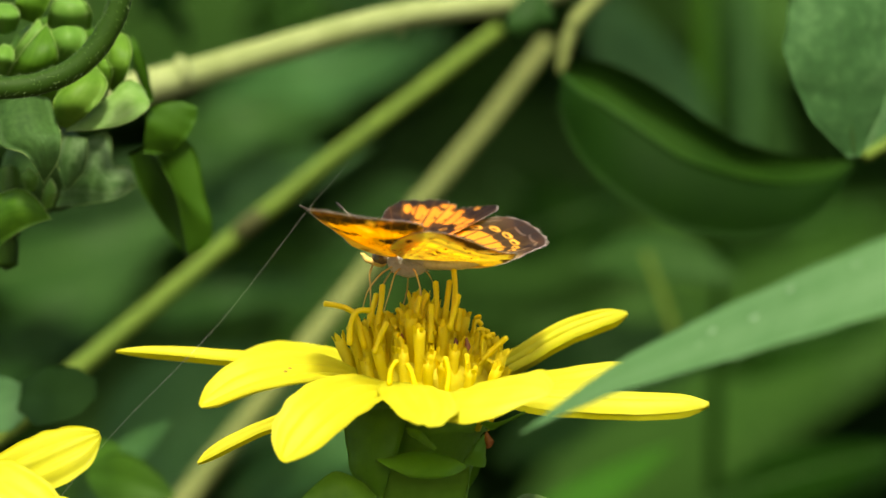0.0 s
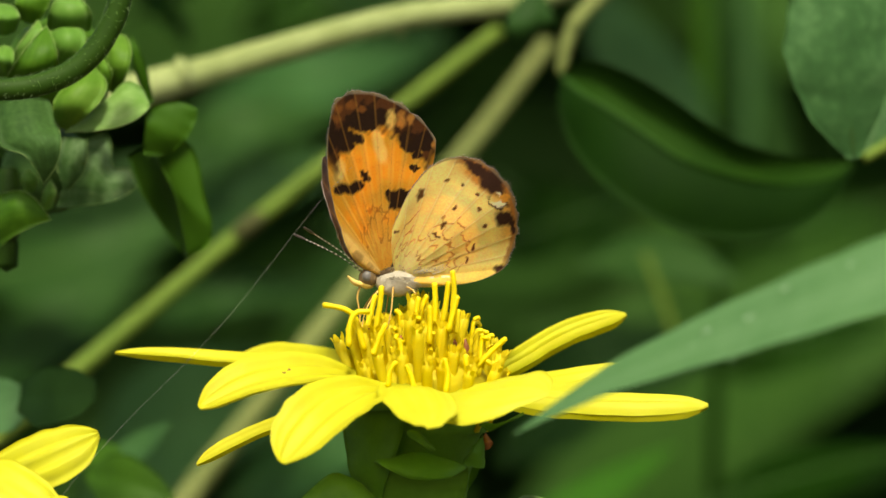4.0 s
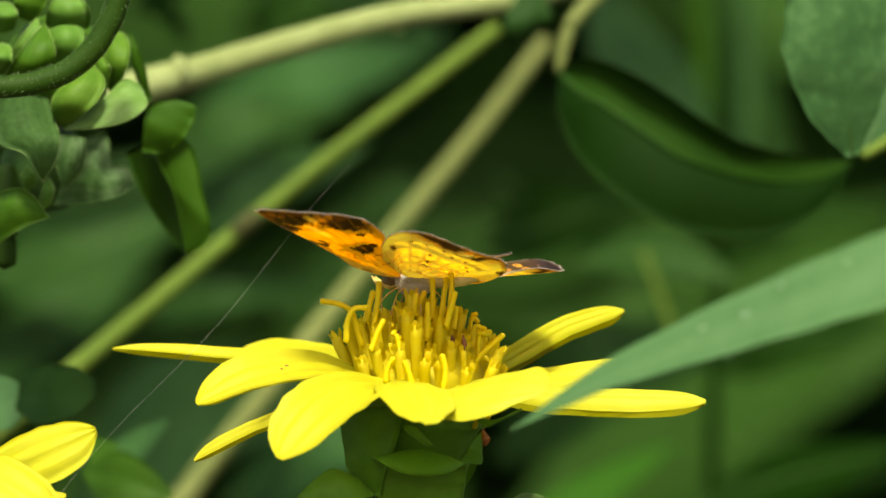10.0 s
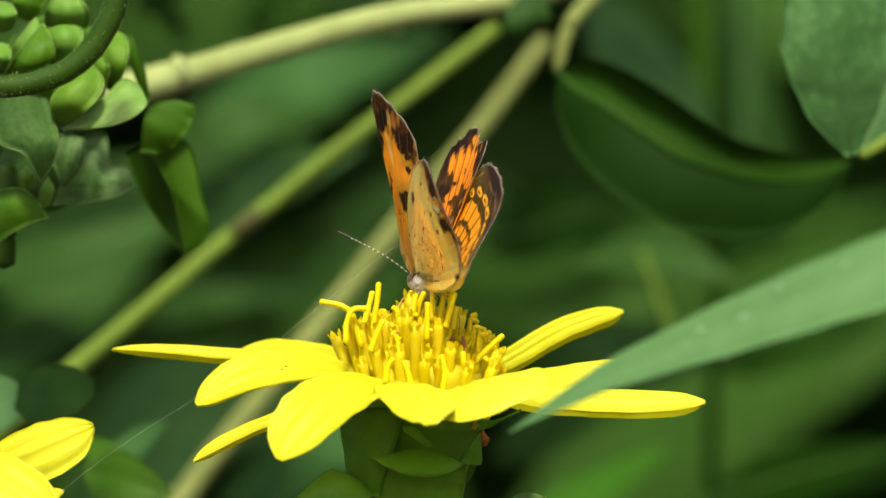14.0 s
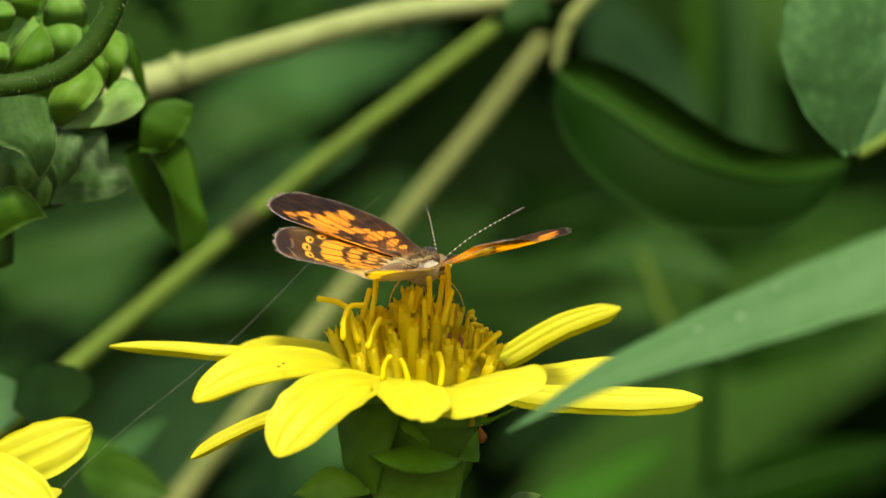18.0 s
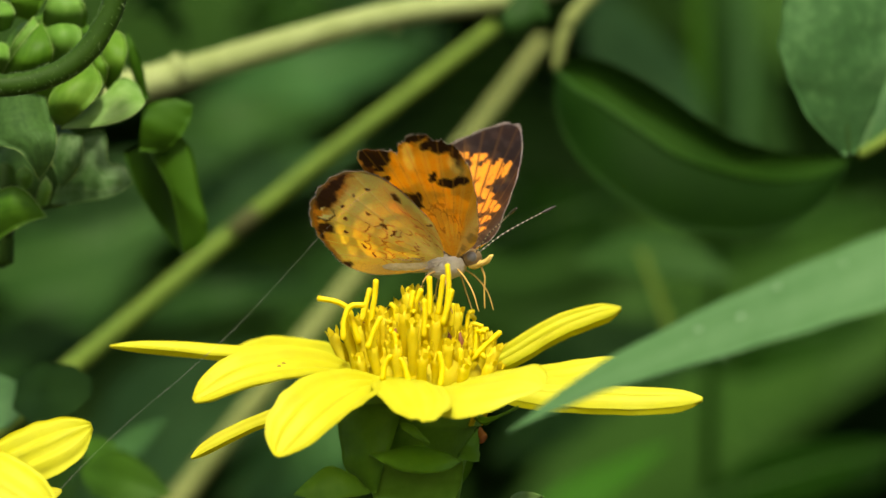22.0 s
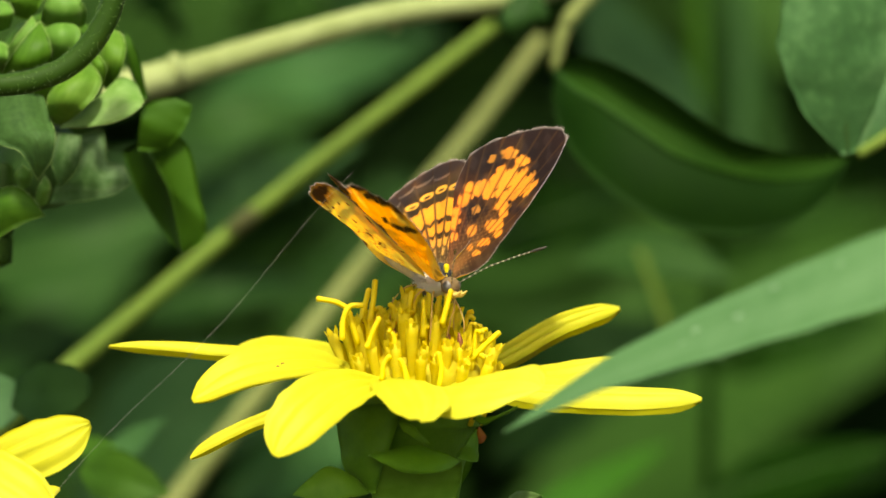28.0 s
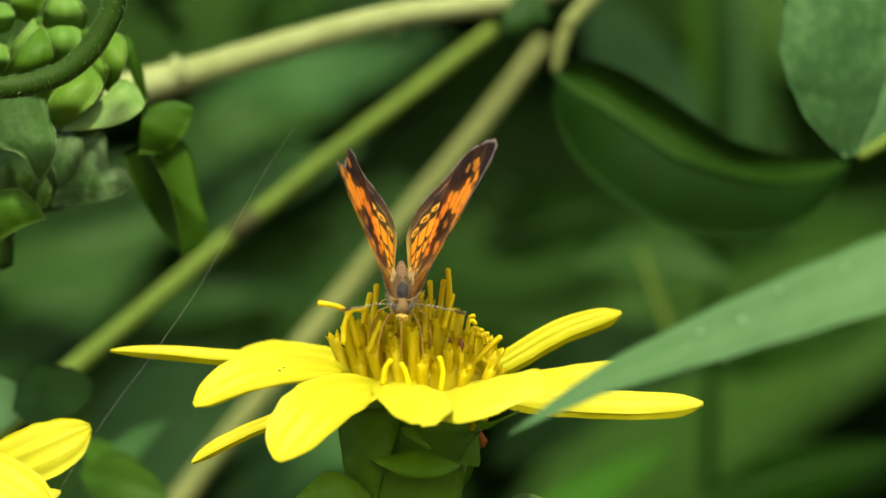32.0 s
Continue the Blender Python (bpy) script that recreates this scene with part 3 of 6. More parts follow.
    # long leaves slanting behind the stems; the darkest greens hold the shade of the gaps
    rows = ((-59.5, 230.0, 754.3, -40.7, 220.0, 757.0, -22.1, 230.0, 763.5, 5.0, LEAF),
            (-64.8, 280.0, 745.6, -46.2, 270.0, 750.1, -27.3, 280.0, 758.3, 5.5, LEAF),
            (-38.6, 250.0, 760.9, -26.0, 240.0, 765.4, -10.4, 250.0, 768.1, 3.6, LEAF),
            (-46.7, 240.0, 717.2, -32.0, 230.0, 728.9, -10.3, 240.0, 735.8, 10.0, LEAF_GREY),
            (-66.3, 290.0, 730.4, -54.3, 280.0, 737.3, -42.8, 290.0, 742.5, 5.0, LEAF),
            (-23.1, 290.0, 741.0, -10.8, 280.0, 747.1, 1.2, 290.0, 750.1, 5.0, LEAF),
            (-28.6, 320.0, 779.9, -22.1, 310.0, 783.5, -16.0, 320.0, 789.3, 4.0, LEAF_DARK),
            (7.0, 260.0, 722.3, 20.0, 250.0, 734.2, 37.8, 260.0, 738.4, 8.0, LEAF),
            (-17.6, 320.0, 751.6, -6.5, 310.0, 757.1, -1.9, 320.0, 758.7, 3.0, LEAF),
            (36.6, 250.0, 718.3, 46.1, 240.0, 720.1, 60.4, 250.0, 721.9, 4.0, LEAF_SHADED),
            (-28.2, 262.0, 716.3, -14.8, 252.0, 724.0, -0.3, 262.0, 731.0, 5.5, LEAF_LIGHT),
            (-40.55, 260, 741.29, -27.76, 250, 744.29, -14.2, 260, 745.68, 3.4, LEAF),
            # near-black leaf that stands in for the shaded gap above the stem
            (-30.8, 200, 776.53, -32.62, 195, 779.72, -36.9, 200, 783.99, 6, LEAF_SHADED),
            (-16.39, 260, 783.74, -6.8, 250, 780.44, 3.37, 260, 775.69, 3, LEAF),
            (-33.68, 290, 767.9, -16.79, 280, 772.57, 1.21, 290, 778.15, 5.6, LEAF_LIGHT),
            (-26.6, 212, 754.8, -20.6, 215, 757.7, -9.2, 220, 762.9, 3.2, LEAF_GREY),
            (-33.9, 225, 751.5, -26.2, 228, 755.0, -17.8, 232, 759.9, 4.4, LEAF_LIGHT),
            (-34.8, 300.0, 757.8, -25.3, 290.0, 760.7, -16.4, 300.0, 764.7, 4.0, LEAF),
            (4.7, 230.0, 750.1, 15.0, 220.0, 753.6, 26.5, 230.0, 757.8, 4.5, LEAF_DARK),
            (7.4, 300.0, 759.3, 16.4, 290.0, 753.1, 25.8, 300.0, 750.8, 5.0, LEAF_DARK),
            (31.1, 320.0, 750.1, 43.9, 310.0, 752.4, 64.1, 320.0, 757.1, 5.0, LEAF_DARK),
            (-65.5, 310.0, 733.0, -54.0, 300.0, 740.1, -39.1, 310.0, 748.5, 5.0, LEAF),
            (35.0, 300.0, 734.7, 46.7, 290.0, 737.9, 62.6, 300.0, 740.9, 5.0, LEAF_SHADED))
    for x0, y0, z0, x1, y1, z1, x2, y2, z2, width, mat in rows:
        leafy("leaf", [(x0, y0, z0), (x1, y1, z1), (x2, y2, z2)], width, (-0.3, 0.6, 0.75), mat, "long green leaf blurred behind the flower", rib=0.5, profile=LANCE, fold=0.12, thick=0.4, group="long leaves behind")


leaves_behind()


# ---- buds ----
def bract(one, two, bulge, mat, parent, seed):
    """One overlapping bract of a bud with a thin paler rim along both margins."""
    ob = part("bract", sheet(one, two, bulge, 0.3, 22, 8, 0.06, seed), mat, parent)
    part("rim", joined([tube(list(curve_points(one, 12)), [0.02, 0.035, 0.03], 20, 6), tube(list(curve_points(two, 12)), [0.02, 0.035, 0.03], 20, 6)]), BUD_RIM, ob)


def bud_cluster():
    a = thing("flower_bud", (-34.4, 20.0, 760.9), "pale green closed flower bud with overlapping bracts", "bud", "green buds")
    part("core", lump((-35.6, 24.5, 766.4), ((0, 0, 1), (1, 0, 0), (0, 1, 0)), (5.2, 5.0, 4.2), 14, 18, bumps=0.01), BUD, a)
    bract([(-30.87, 22, 765.12), (-30.97, 20, 767.14), (-30.45, 20, 768.95), (-29.93, 22, 769.9)], [(-30.09, 22, 763.98), (-29.05, 19, 766.08), (-28.59, 19, 767.89), (-29.05, 21, 769.45), (-29.93, 22, 769.9)], 0.5, BUD, a, 1)
    bract([(-34.46, 16, 760.7), (-31.52, 15, 760.83), (-28.7, 15, 761.5), (-27.36, 16, 762.39), (-26.84, 17, 763.14)], [(-34.46, 16, 760.7), (-32.66, 17, 762.26), (-30.65, 18, 763.88), (-29.1, 20, 765.48), (-27.65, 20, 764.76), (-26.84, 17, 763.14)], 0.7, BUD_EDGE, a, 2)
    bract([(-35.24, 17, 761.28), (-35.53, 15, 762.63), (-35.22, 15, 764.02), (-33.63, 16, 765.48), (-31.79, 18, 766.67)], [(-34.31, 17, 760.87), (-32.49, 14, 762.09), (-31.06, 14, 763.63), (-30.65, 15, 765.2), (-31.79, 18, 766.67)], 1.3, BUD, a, 3)
    bract([(-40.05, 18, 765.53), (-39.03, 16, 767.02), (-37.75, 16, 768.82), (-36.33, 18, 770.54)], [(-35.71, 18, 766.31), (-35.18, 16, 767.28), (-35.43, 16, 768.82), (-36.33, 18, 770.54)], 1, BUD, a, 4)
    bract([(-40.08, 20, 766.62), (-39.08, 19, 768.56), (-37.94, 19, 770.11), (-37.18, 20, 771.08)], [(-38.01, 20, 768.69), (-37.32, 19, 769.39), (-36.81, 19, 770.21), (-37.18, 20, 771.08)], 0.5, BUD_EDGE, a, 5)
    bract([(-35.77, 19, 766.59), (-35.5, 17, 768.34), (-36.02, 18, 769.77), (-34.84, 19, 770.32)], [(-35.1, 19, 766.7), (-33.43, 17, 767.67), (-32.66, 17, 769.11), (-33.13, 18, 770.18), (-34.84, 19, 770.32)], 0.9, BUD_EDGE, a, 6)
    bract([(-36.58, 22, 770.32), (-36.2, 20, 771.8), (-35.42, 20, 773.25), (-34.76, 22, 773.95)], [(-32.53, 22, 770.21), (-32.31, 20, 771.54), (-33.09, 20, 772.84), (-34.76, 22, 773.95)], 0.8, BUD_EDGE, a, 7)
    bract([(-39.11, 21, 771.06), (-39.3, 20, 772.58), (-39.11, 21, 773.65), (-38.66, 22, 774.21)], [(-37.45, 21, 770.54), (-36.46, 20, 772.06), (-36.2, 20, 773.35), (-38.66, 22, 774.21)], 0.6, BUD, a, 8)
    bract([(-41.38, 20, 769.73), (-41.23, 18, 771.47), (-40.94, 19, 772.28), (-40.6, 20, 772.58)], [(-39.3, 20, 769.99), (-38.76, 18, 771.21), (-39.39, 19, 772.28), (-40.6, 20, 772.58)], 0.8, BUD_EDGE, a, 9)
    bract([(-41.05, 19, 765.82), (-41.01, 17, 767.57), (-40.67, 18, 768.42), (-40.27, 19, 768.77)], [(-40.01, 19, 765.82), (-39.26, 17, 767.16), (-39.43, 18, 768.37), (-40.27, 19, 768.77)], 0.6, BUD_EDGE, a, 10)
    bract([(-31.95, 21, 764.06), (-31.8, 20, 766.62), (-32.11, 21, 768.21)], [(-30.76, 20, 764.55), (-30.4, 19, 766.59), (-32.11, 21, 768.21)], 0.4, BUD, a, 11)
    # the hooked stalk before it
    h = thing("hooked_stalk", (-28.1, 8.0, 773.4), "dark green hairy flower stalk bent like a hook", "stalk")
    pts = [(-28.91, 8, 773.89), (-29.11, 8, 772.37), (-29.77, 8, 770.44), (-31.29, 8, 767.95), (-33.42, 8, 766.03), (-35.91, 8, 764.96), (-38.24, 8, 764.5), (-42.8, 8, 764.25)]
    part("stalk", tube(pts, [1.02, 1.05, 1.08, 1.06, 1.03, 1.0], 44, 14, 0.02), STEM_DARK, h)
    rng = np.random.RandomState(3)
    c = curve_points(pts, 60)
    hairs = []
    for i in range(420):
        k = rng.randint(1, 59)
        t = unit(c[k + 1] - c[k - 1])
        d = unit(np.cross(t, rng.normal(size=3)))
        p = c[k] + d * 1.0 + t * rng.uniform(-0.5, 0.5)
        hairs.append(tube([p, p + d * rng.uniform(0.1, 0.32) + t * 0.08], [0.022, 0.008], 1, 4))
    tagged(part("hairs", joined(hairs), HAIR, h, "short stiff pale hairs"), kind="stuff")
    # lower bud with drooping bracts
    b = thing("flower_bud", (-38.0, 28.0, 757.4), "dull green bud with drooping bracts", "bud", "green buds")
    part("core", lump((-36.8, 29.5, 757.4), ((0, 0, 1), (1, 0, 0), (0, 1, 0)), (4.0, 4.4, 4.0), 12, 16, bumps=0.02), DULL, b)
    bract([(-40.98, 18, 763.21), (-40.73, 16, 761.37), (-40.25, 15, 759.39), (-38.13, 14, 758.66), (-36.95, 14, 757.17), (-36.4, 15, 755.96)], [(-36.07, 18, 763.73), (-35.28, 16, 761.62), (-34.75, 14, 760.04), (-35.11, 14, 757.79), (-36.4, 15, 755.96)], 0.9, DULL, b, 21)
    bract([(-35.02, 22, 760.44), (-35.65, 22, 758.37), (-35.33, 22, 756.81), (-34.76, 22, 755.35)], [(-32.84, 22, 760.18), (-32.78, 21, 758.35), (-33.41, 21, 756.69), (-34.76, 22, 755.35)], 0.4, DULL, b, 22)
    bract([(-36.05, 26, 753.82), (-33.11, 25, 754.13), (-30.24, 25, 754.65), (-28.46, 26, 755.81)], [(-33.23, 27, 760.27), (-31.13, 27, 760.64), (-30.66, 26, 757.8), (-29.19, 26, 757.48), (-28.46, 26, 755.81)], 0.8, DULL, b, 23)
    bract([(-41.01, 20, 754.97), (-38.91, 18, 755.47), (-37.36, 18, 754.7), (-35.98, 19, 752.74)], [(-41.01, 20, 750.05), (-39.17, 18, 751.34), (-37.36, 18, 752.27), (-35.98, 19, 752.74)], 0.8, BUD, b, 24)
    bract([(-38.76, 22, 755.77), (-38.8, 21, 756.69), (-38.18, 21, 757.42)], [(-37.52, 22, 755.51), (-37.35, 21, 756.69), (-38.18, 21, 757.42)], 0.6, BUD_EDGE, b, 25)
    bract([(-37.21, 22, 753.79), (-36.73, 21, 755.5), (-36.17, 22, 756.5)], [(-35.96, 22, 753.9), (-35.59, 21, 755.34), (-36.17, 22, 756.5)], 0.6, BUD_EDGE, b, 26)
    s = thing("stem", (-41.0, 26.0, 749.5), "dark green stalk under the drooping bud", "stalk")
    part("stalk", tube([(-40.5, 26, 748.48), (-40.39, 26, 752.15), (-40.3, 27, 757.39)], [1.1, 1.15, 1.0], 16, 10), STEM_DARK, s)
    # folded leaf hanging beside the buds
    hang = thing("leaf", (-27.1, 36.0, 760.7), "green folded leaf hanging from the bud stalk", "leaf", "leaves by the buds")
    part("lit_half", sheet([(-27.64, 33, 760.64), (-26.42, 33, 757.47), (-25.1, 33, 754.82), (-24.08, 34, 749.26)], [(-24.26, 32, 760.36), (-23.1, 32, 758.77), (-22.25, 32, 754.81), (-21.67, 32, 752.17), (-22.18, 33, 750.32), (-24.08, 34, 749.26)], 0.3, 0.2, 26, 8, 0.08, 3), LEAF_MID, hang)
    part("dark_half", sheet([(-29.8, 37, 758.85), (-28.73, 37, 755.92), (-26.6, 37, 752.19), (-24.22, 35, 749.26)], [(-27.58, 34, 759.86), (-26.2, 34, 756.95), (-24.98, 34, 754.3), (-24.09, 34.2, 749.26)], -0.3, 0.2, 26, 8, 0.05, 4), LEAF_MID, hang)
    part("midrib", tube([(-27.62, 32.6, 760.63), (-26.3, 32.6, 757.46), (-25.03, 32.6, 754.81), (-24.06, 33.6, 749.42)], [0.1, 0.08, 0.05], 18, 6), LEAF_MID, hang)
    cap = thing("leaf", (-26.9, 31.0, 762.0), "small green leaf at the bud stalk", "leaf", "leaves by the buds")
    part("blade", sheet([(-28.12, 32, 758.93), (-27.86, 31, 761.4), (-27.33, 31, 763.24), (-25.01, 31, 763.88), (-23.01, 31, 763.24)], [(-25.58, 32, 758.83), (-24.38, 31, 759.97), (-23.53, 31, 761.24), (-23.11, 31, 762.29), (-23.01, 31, 763.24)], 0.4, 0.2, 24, 8, 0.1, 5), LEAF_MID, cap)
    back = thing("leaf", (-26.9, 30.0, 763.4), "slender dark green leaf standing behind the bud", "leaf", "leaves by the buds")
    part("blade", sheet([(-27.71, 30, 763.64), (-28.76, 30, 766.38), (-29.34, 30, 768.49), (-29.08, 30, 769.96)], [(-27.08, 30, 763.75), (-27.56, 29, 766.35), (-28.24, 29, 768.56), (-29.08, 30, 769.96)], 0.3, 0.2, 20, 6, 0.05, 6), LEAF_MID, back)


bud_cluster()


# ---- lower corner plants ----
def corner_plants():
    leafy("leaf", [(-40.1, 40.0, 736.1), (-36.9, 36.0, 736.2), (-32.6, 34.0, 736.8)], 3.0, (0, 0.35, 1), LEAF, "dark green cupped leaf", rib=0, profile=((0, 0.5), (0.4, 1), (0.8, 0.8), (1, 0.3)), fold=0.1)
    leafy("leaf", [(-45.7, 46.0, 733.8), (-42.3, 44.0, 735.2), (-39.6, 44.0, 736.6)], 3.2, (0.2, 0.3, 1), BLADE, "pale green cupped leaf", rib=0, profile=OVAL, fold=0.1)
    leafy("leaf", [(-35.1, 60.0, 728.2), (-31.3, 56.0, 727.5), (-26.0, 54.0, 725.9)], 2.6, (0.2, 0.35, 1), LEAF_MID, "dark green leaf low by the small flower", rib=0, profile=OVAL, fold=0.2)
    leafy("leaf", [(-33.1, 80.0, 730.1), (-30.1, 78.0, 730.4), (-27.5, 76.0, 732.7)], 1.9, (0.4, 0.3, 1), LEAF_GREY, "grey-green leaf blurred behind", rib=0, profile=OVAL, fold=0.1)
    leafy("leaf", [(-35.7, 70.0, 730.9), (-33.2, 66.0, 729.4), (-31.7, 64.0, 730.0)], 1.6, (0.5, 0.3, 1), LEAF_MID, "dark leaf behind the small flower", rib=0, profile=OVAL, fold=0.1)
    leafy("leaf", [(5.6, 10.0, 726.1), (7.1, 5.0, 727.3), (9.2, 0.0, 727.9)], 0.8, (0.1, 0.4, 1), BUD_EDGE, "tip of a pale green leaf below the flower", rib=0, profile=OVAL, fold=0.2)


corner_plants()


# ---- blade of grass before the flower ----
GRASS = leafy("grass_leaf", [(5.6, -42.0, 735.0), (9.9, -45.0, 737.7), (14.4, -48.0, 740.2), (22.0, -53.0, 743.4), (28.6, -58.0, 746.0), (35.0, -62.0, 748.4), (48.8, -70.0, 753.5)], 3.7, (0.3, 0.4, 0.86), BLADE,
      "long green blade-shaped leaf with pale specks", rib=0, profile=((0, 0.01), (1 / 6, 0.25), (2 / 6, 0.46), (0.5, 0.75), (4 / 6, 0.93), (5 / 6, 1), (1, 1)), fold=0.02, thick=0.25, n=48, m=8, wave=0.01)
part("sheath", tube([(48.8, -70.0, 753.5), (66.0, -66.0, 748.0), (80.0, -60.0, 720.0), (84.0, -56.0, 690.0)], [1.2, 1.5, 1.6, 1.5], 20, 10), BLADE, GRASS)
part("culm", pole((92.0, -50.0, 0.0), (84.0, -56.0, 690.0), 1.7, 1.5), BLADE, GRASS)

# pale flecks on the blade
for (fx, fy, fz), fr in (((12.4, -47.1, 738.6), 0.22), ((14.8, -49.0, 739.1), 0.3), ((15.4, -49.5, 739.3), 0.26), ((16.7, -50.3, 739.8), 0.2), ((17.6, -50.7, 740.5), 0.28), ((18.1, -51.0, 740.8), 0.2), ((20.9, -52.1, 743.6), 0.26), ((24.2, -54.6, 744.7), 0.3), ((23.7, -55.1, 742.6), 0.3), ((27.0, -56.2, 747.0), 0.24), ((33.7, -61.5, 747.5), 0.34), ((30.5, -59.9, 745.5), 0.2), ((19.1, -51.7, 741.1), 0.18), ((22.8, -55.0, 741.2), 0.16), ((28.9, -58.9, 744.8), 0.16), ((19.8, -51.7, 742.5), 0.15), ((25.5, -56.4, 743.5), 0.16), ((32.0, -59.5, 748.9), 0.2)):
    part("fleck", lump((fx, fy, fz), ((0.9, -0.3, 0.4), (0.1, -0.8, -0.4), (-0.3, 0.4, 0.86)), (fr * 1.2, fr * 0.3, fr * 0.45), 6, 8, bumps=0.35), FLECK, GRASS, "small pale fleck")

# ---- flower ----
def petal(root, pts, width, side, seed, arch=0.25, pleat=0.3, twist=0.0, wave=0.015):
    part("petal", blade(pts, width, side, PETAL_FORM, 0.0, 0.13, 26, 8, pleat=pleat, arch=arch, twist=twist, wave=wave, seed=seed), PETAL, root)


def main_flower():
    root = thing("yellow_flower", (-1.9, 0.0, 732.0), "yellow daisy-like flower with a tall cone of florets", "flower", "yellow flowers")
    petal(root, [(-7.2, 2.0, 738.6), (-13.3, 5.0, 739.6), (-19.5, 8.0, 740.0), (-29.7, 10.0, 740.9)], 1.9, (0.05, 0.98, 0.2), 1, 0.3)
    petal(root, [(-6.3, 5.0, 738.9), (-10.9, 12.0, 739.8), (-15.6, 16.0, 740.2), (-19.4, 19.0, 740.0)], 2.7, (0.3, 0.9, 0.36), 2, 0.2)
    petal(root, [(-6.4, -2.0, 738.3), (-11.1, -5.0, 739.3), (-16.5, -8.0, 738.6), (-21.4, -9.0, 736.4)], 3.4, (-0.25, 0.92, 0.42), 3, 0.25)
    petal(root, [(-3.9, -5.0, 737.6), (-7.6, -9.0, 737.5), (-10.9, -13.0, 735.3), (-14.0, -15.0, 731.8)], 3.8, (-0.62, 0.72, 0.35), 4, 0.25)
    petal(root, [(-8.2, 1.0, 737.4), (-13.2, 2.0, 735.2), (-17.8, 2.0, 733.3), (-22.0, 1.0, 731.1)], 1.25, (-0.2, 0.93, 0.28), 5, 0.3)
    for one, two, seed in (([(-5.95, -5, 738.35), (-5.89, -10, 737.58), (-4.49, -14, 736.11), (-2.71, -18, 735.24), (-1.54, -20, 734.96)], [(-1.79, -4, 738.04), (0.59, -9, 737.41), (1.07, -14, 736.3), (-0.1, -18, 735.24), (-1.54, -20, 734.96)], 6),
                           ([(-2.09, -3, 737.62), (-1.28, -10, 735.41), (0.78, -13, 735.05), (3.22, -14, 735.37), (6.4, -13, 736.42), (9, -12, 737.62)], [(1.05, -2, 737.59), (3.28, -4, 738.53), (6.23, -6, 739.22), (8.58, -8, 739.5), (9.33, -10, 738.85), (9, -12, 737.62)], 7)):
        part("petal", sheet(one, two, 0.5, 0.13, 28, 14, 0.1, seed, 0.1), PETAL, root)
    petal(root, [(3.3, -1.0, 737.5), (8.8, -2.0, 736.9), (15.7, -3.0, 736.7), (23.1, -4.0, 736.5)], 2.1, (0, 0.94, 0.3), 8, 0.2, 0.75)
    petal(root, [(2.8, 1.0, 737.9), (6.8, 3.0, 738.3), (11.4, 5.0, 738.9), (16.2, 6.0, 739.8)], 2.6, (-0.2, 0.9, 0.36), 9, 0.2)
    petal(root, [(1.6, 4.0, 737.8), (5.9, 8.0, 739.9), (11.0, 12.0, 742.7), (16.4, 14.0, 744.3)], 1.45, (0.25, 0.8, 0.55), 10, -0.15, 0.7)
    # heart of the flower: a green-yellow dome
    part("disc", lump((-1.9, 0.0, 738.5), ((0, 0, 1), (1, 0, 0), (0, 1, 0)), (3.4, 5.9, 5.9), 12, 24, bumps=0.02), FLORET, root)
    # florets: upright tubes with toothed mouths
    rng = np.random.RandomState(8)
    kinds = []
    for k in range(5):
        h = 3.4 + 0.6 * k
        body = tube([(0, 0, -0.6), (0.05, 0, h * 0.5), (0.0, 0.05, h)], [0.34, 0.42 + 0.02 * k, 0.48, 0.55], 8, 9, 0.12, k)
        teeth = []
        for j in range(5):
            q = j * 1.257 + k
            d = np.array([math.cos(q), math.sin(q), 0])
            teeth.append(blade([d * 0.42 + np.array([0, 0, h - 0.3]), d * 0.52 + np.array([0, 0, h + 0.35]), d * (0.5 + 0.1 * (j % 3)) + np.array([0, 0, h + 0.6 + 0.2 * (j % 2)])], 0.34, np.cross(d, (0, 0, 1)), LANCE, 0, 0.1, 4, 2))
        kinds.append(mesh_of("floret", joined([body] + teeth), FLORET))
    brown = mesh_of("anther", tube([(0, 0, 0), (0.05, 0, 0.9), (0, 0.05, 1.7)], [0.2, 0.26, 0.1], 6, 7, 0.15, 3), ANTHER)
    base = np.array((-1.9, 0.0, 738.2))
    o = ORIGIN[root]
    golden = 2.39996
    for i in range(96):
        r = 5.8 * math.sqrt((i + 0.5) / 96)
        q = i * golden
        x, y = r * math.cos(q), r * math.sin(q)
        lean = (r / 5.8) ** 2 * 20 + rng.uniform(-6, 6)
        h0 = 2.5 * (1 - (r / 5.8) ** 2) - 0.5 + rng.uniform(-1.0, 0.6)
        p = (base + np.array([x, y, h0 - 0.4 + 0.1 * y - 0.45 * max(0, x - 1.3)]) - np.array(o)) * MM
        ob = new("floret", kinds[rng.randint(5)])
        ob.parent = root
        ob.matrix_basis = Matrix.Translation(p) @ Matrix.Rotation(q, 4, "Z") @ Matrix.Rotation(radians(lean), 4, "Y") @ Matrix.Rotation(rng.uniform(0, 6), 4, "Z")
        if rng.rand() < 0.14 and r < 5.2:
            an = new("anther", brown)
            an.parent = root
            p2 = (base + np.array([x, y - 0.15, h0 + 3.4 + 0.1 * y - 0.45 * max(0, x - 1.3)]) - np.array(o)) * MM
            an.matrix_basis = Matrix.Translation(p2) @ Matrix.Rotation(rng.uniform(-0.4, 0.4), 4, "Y")
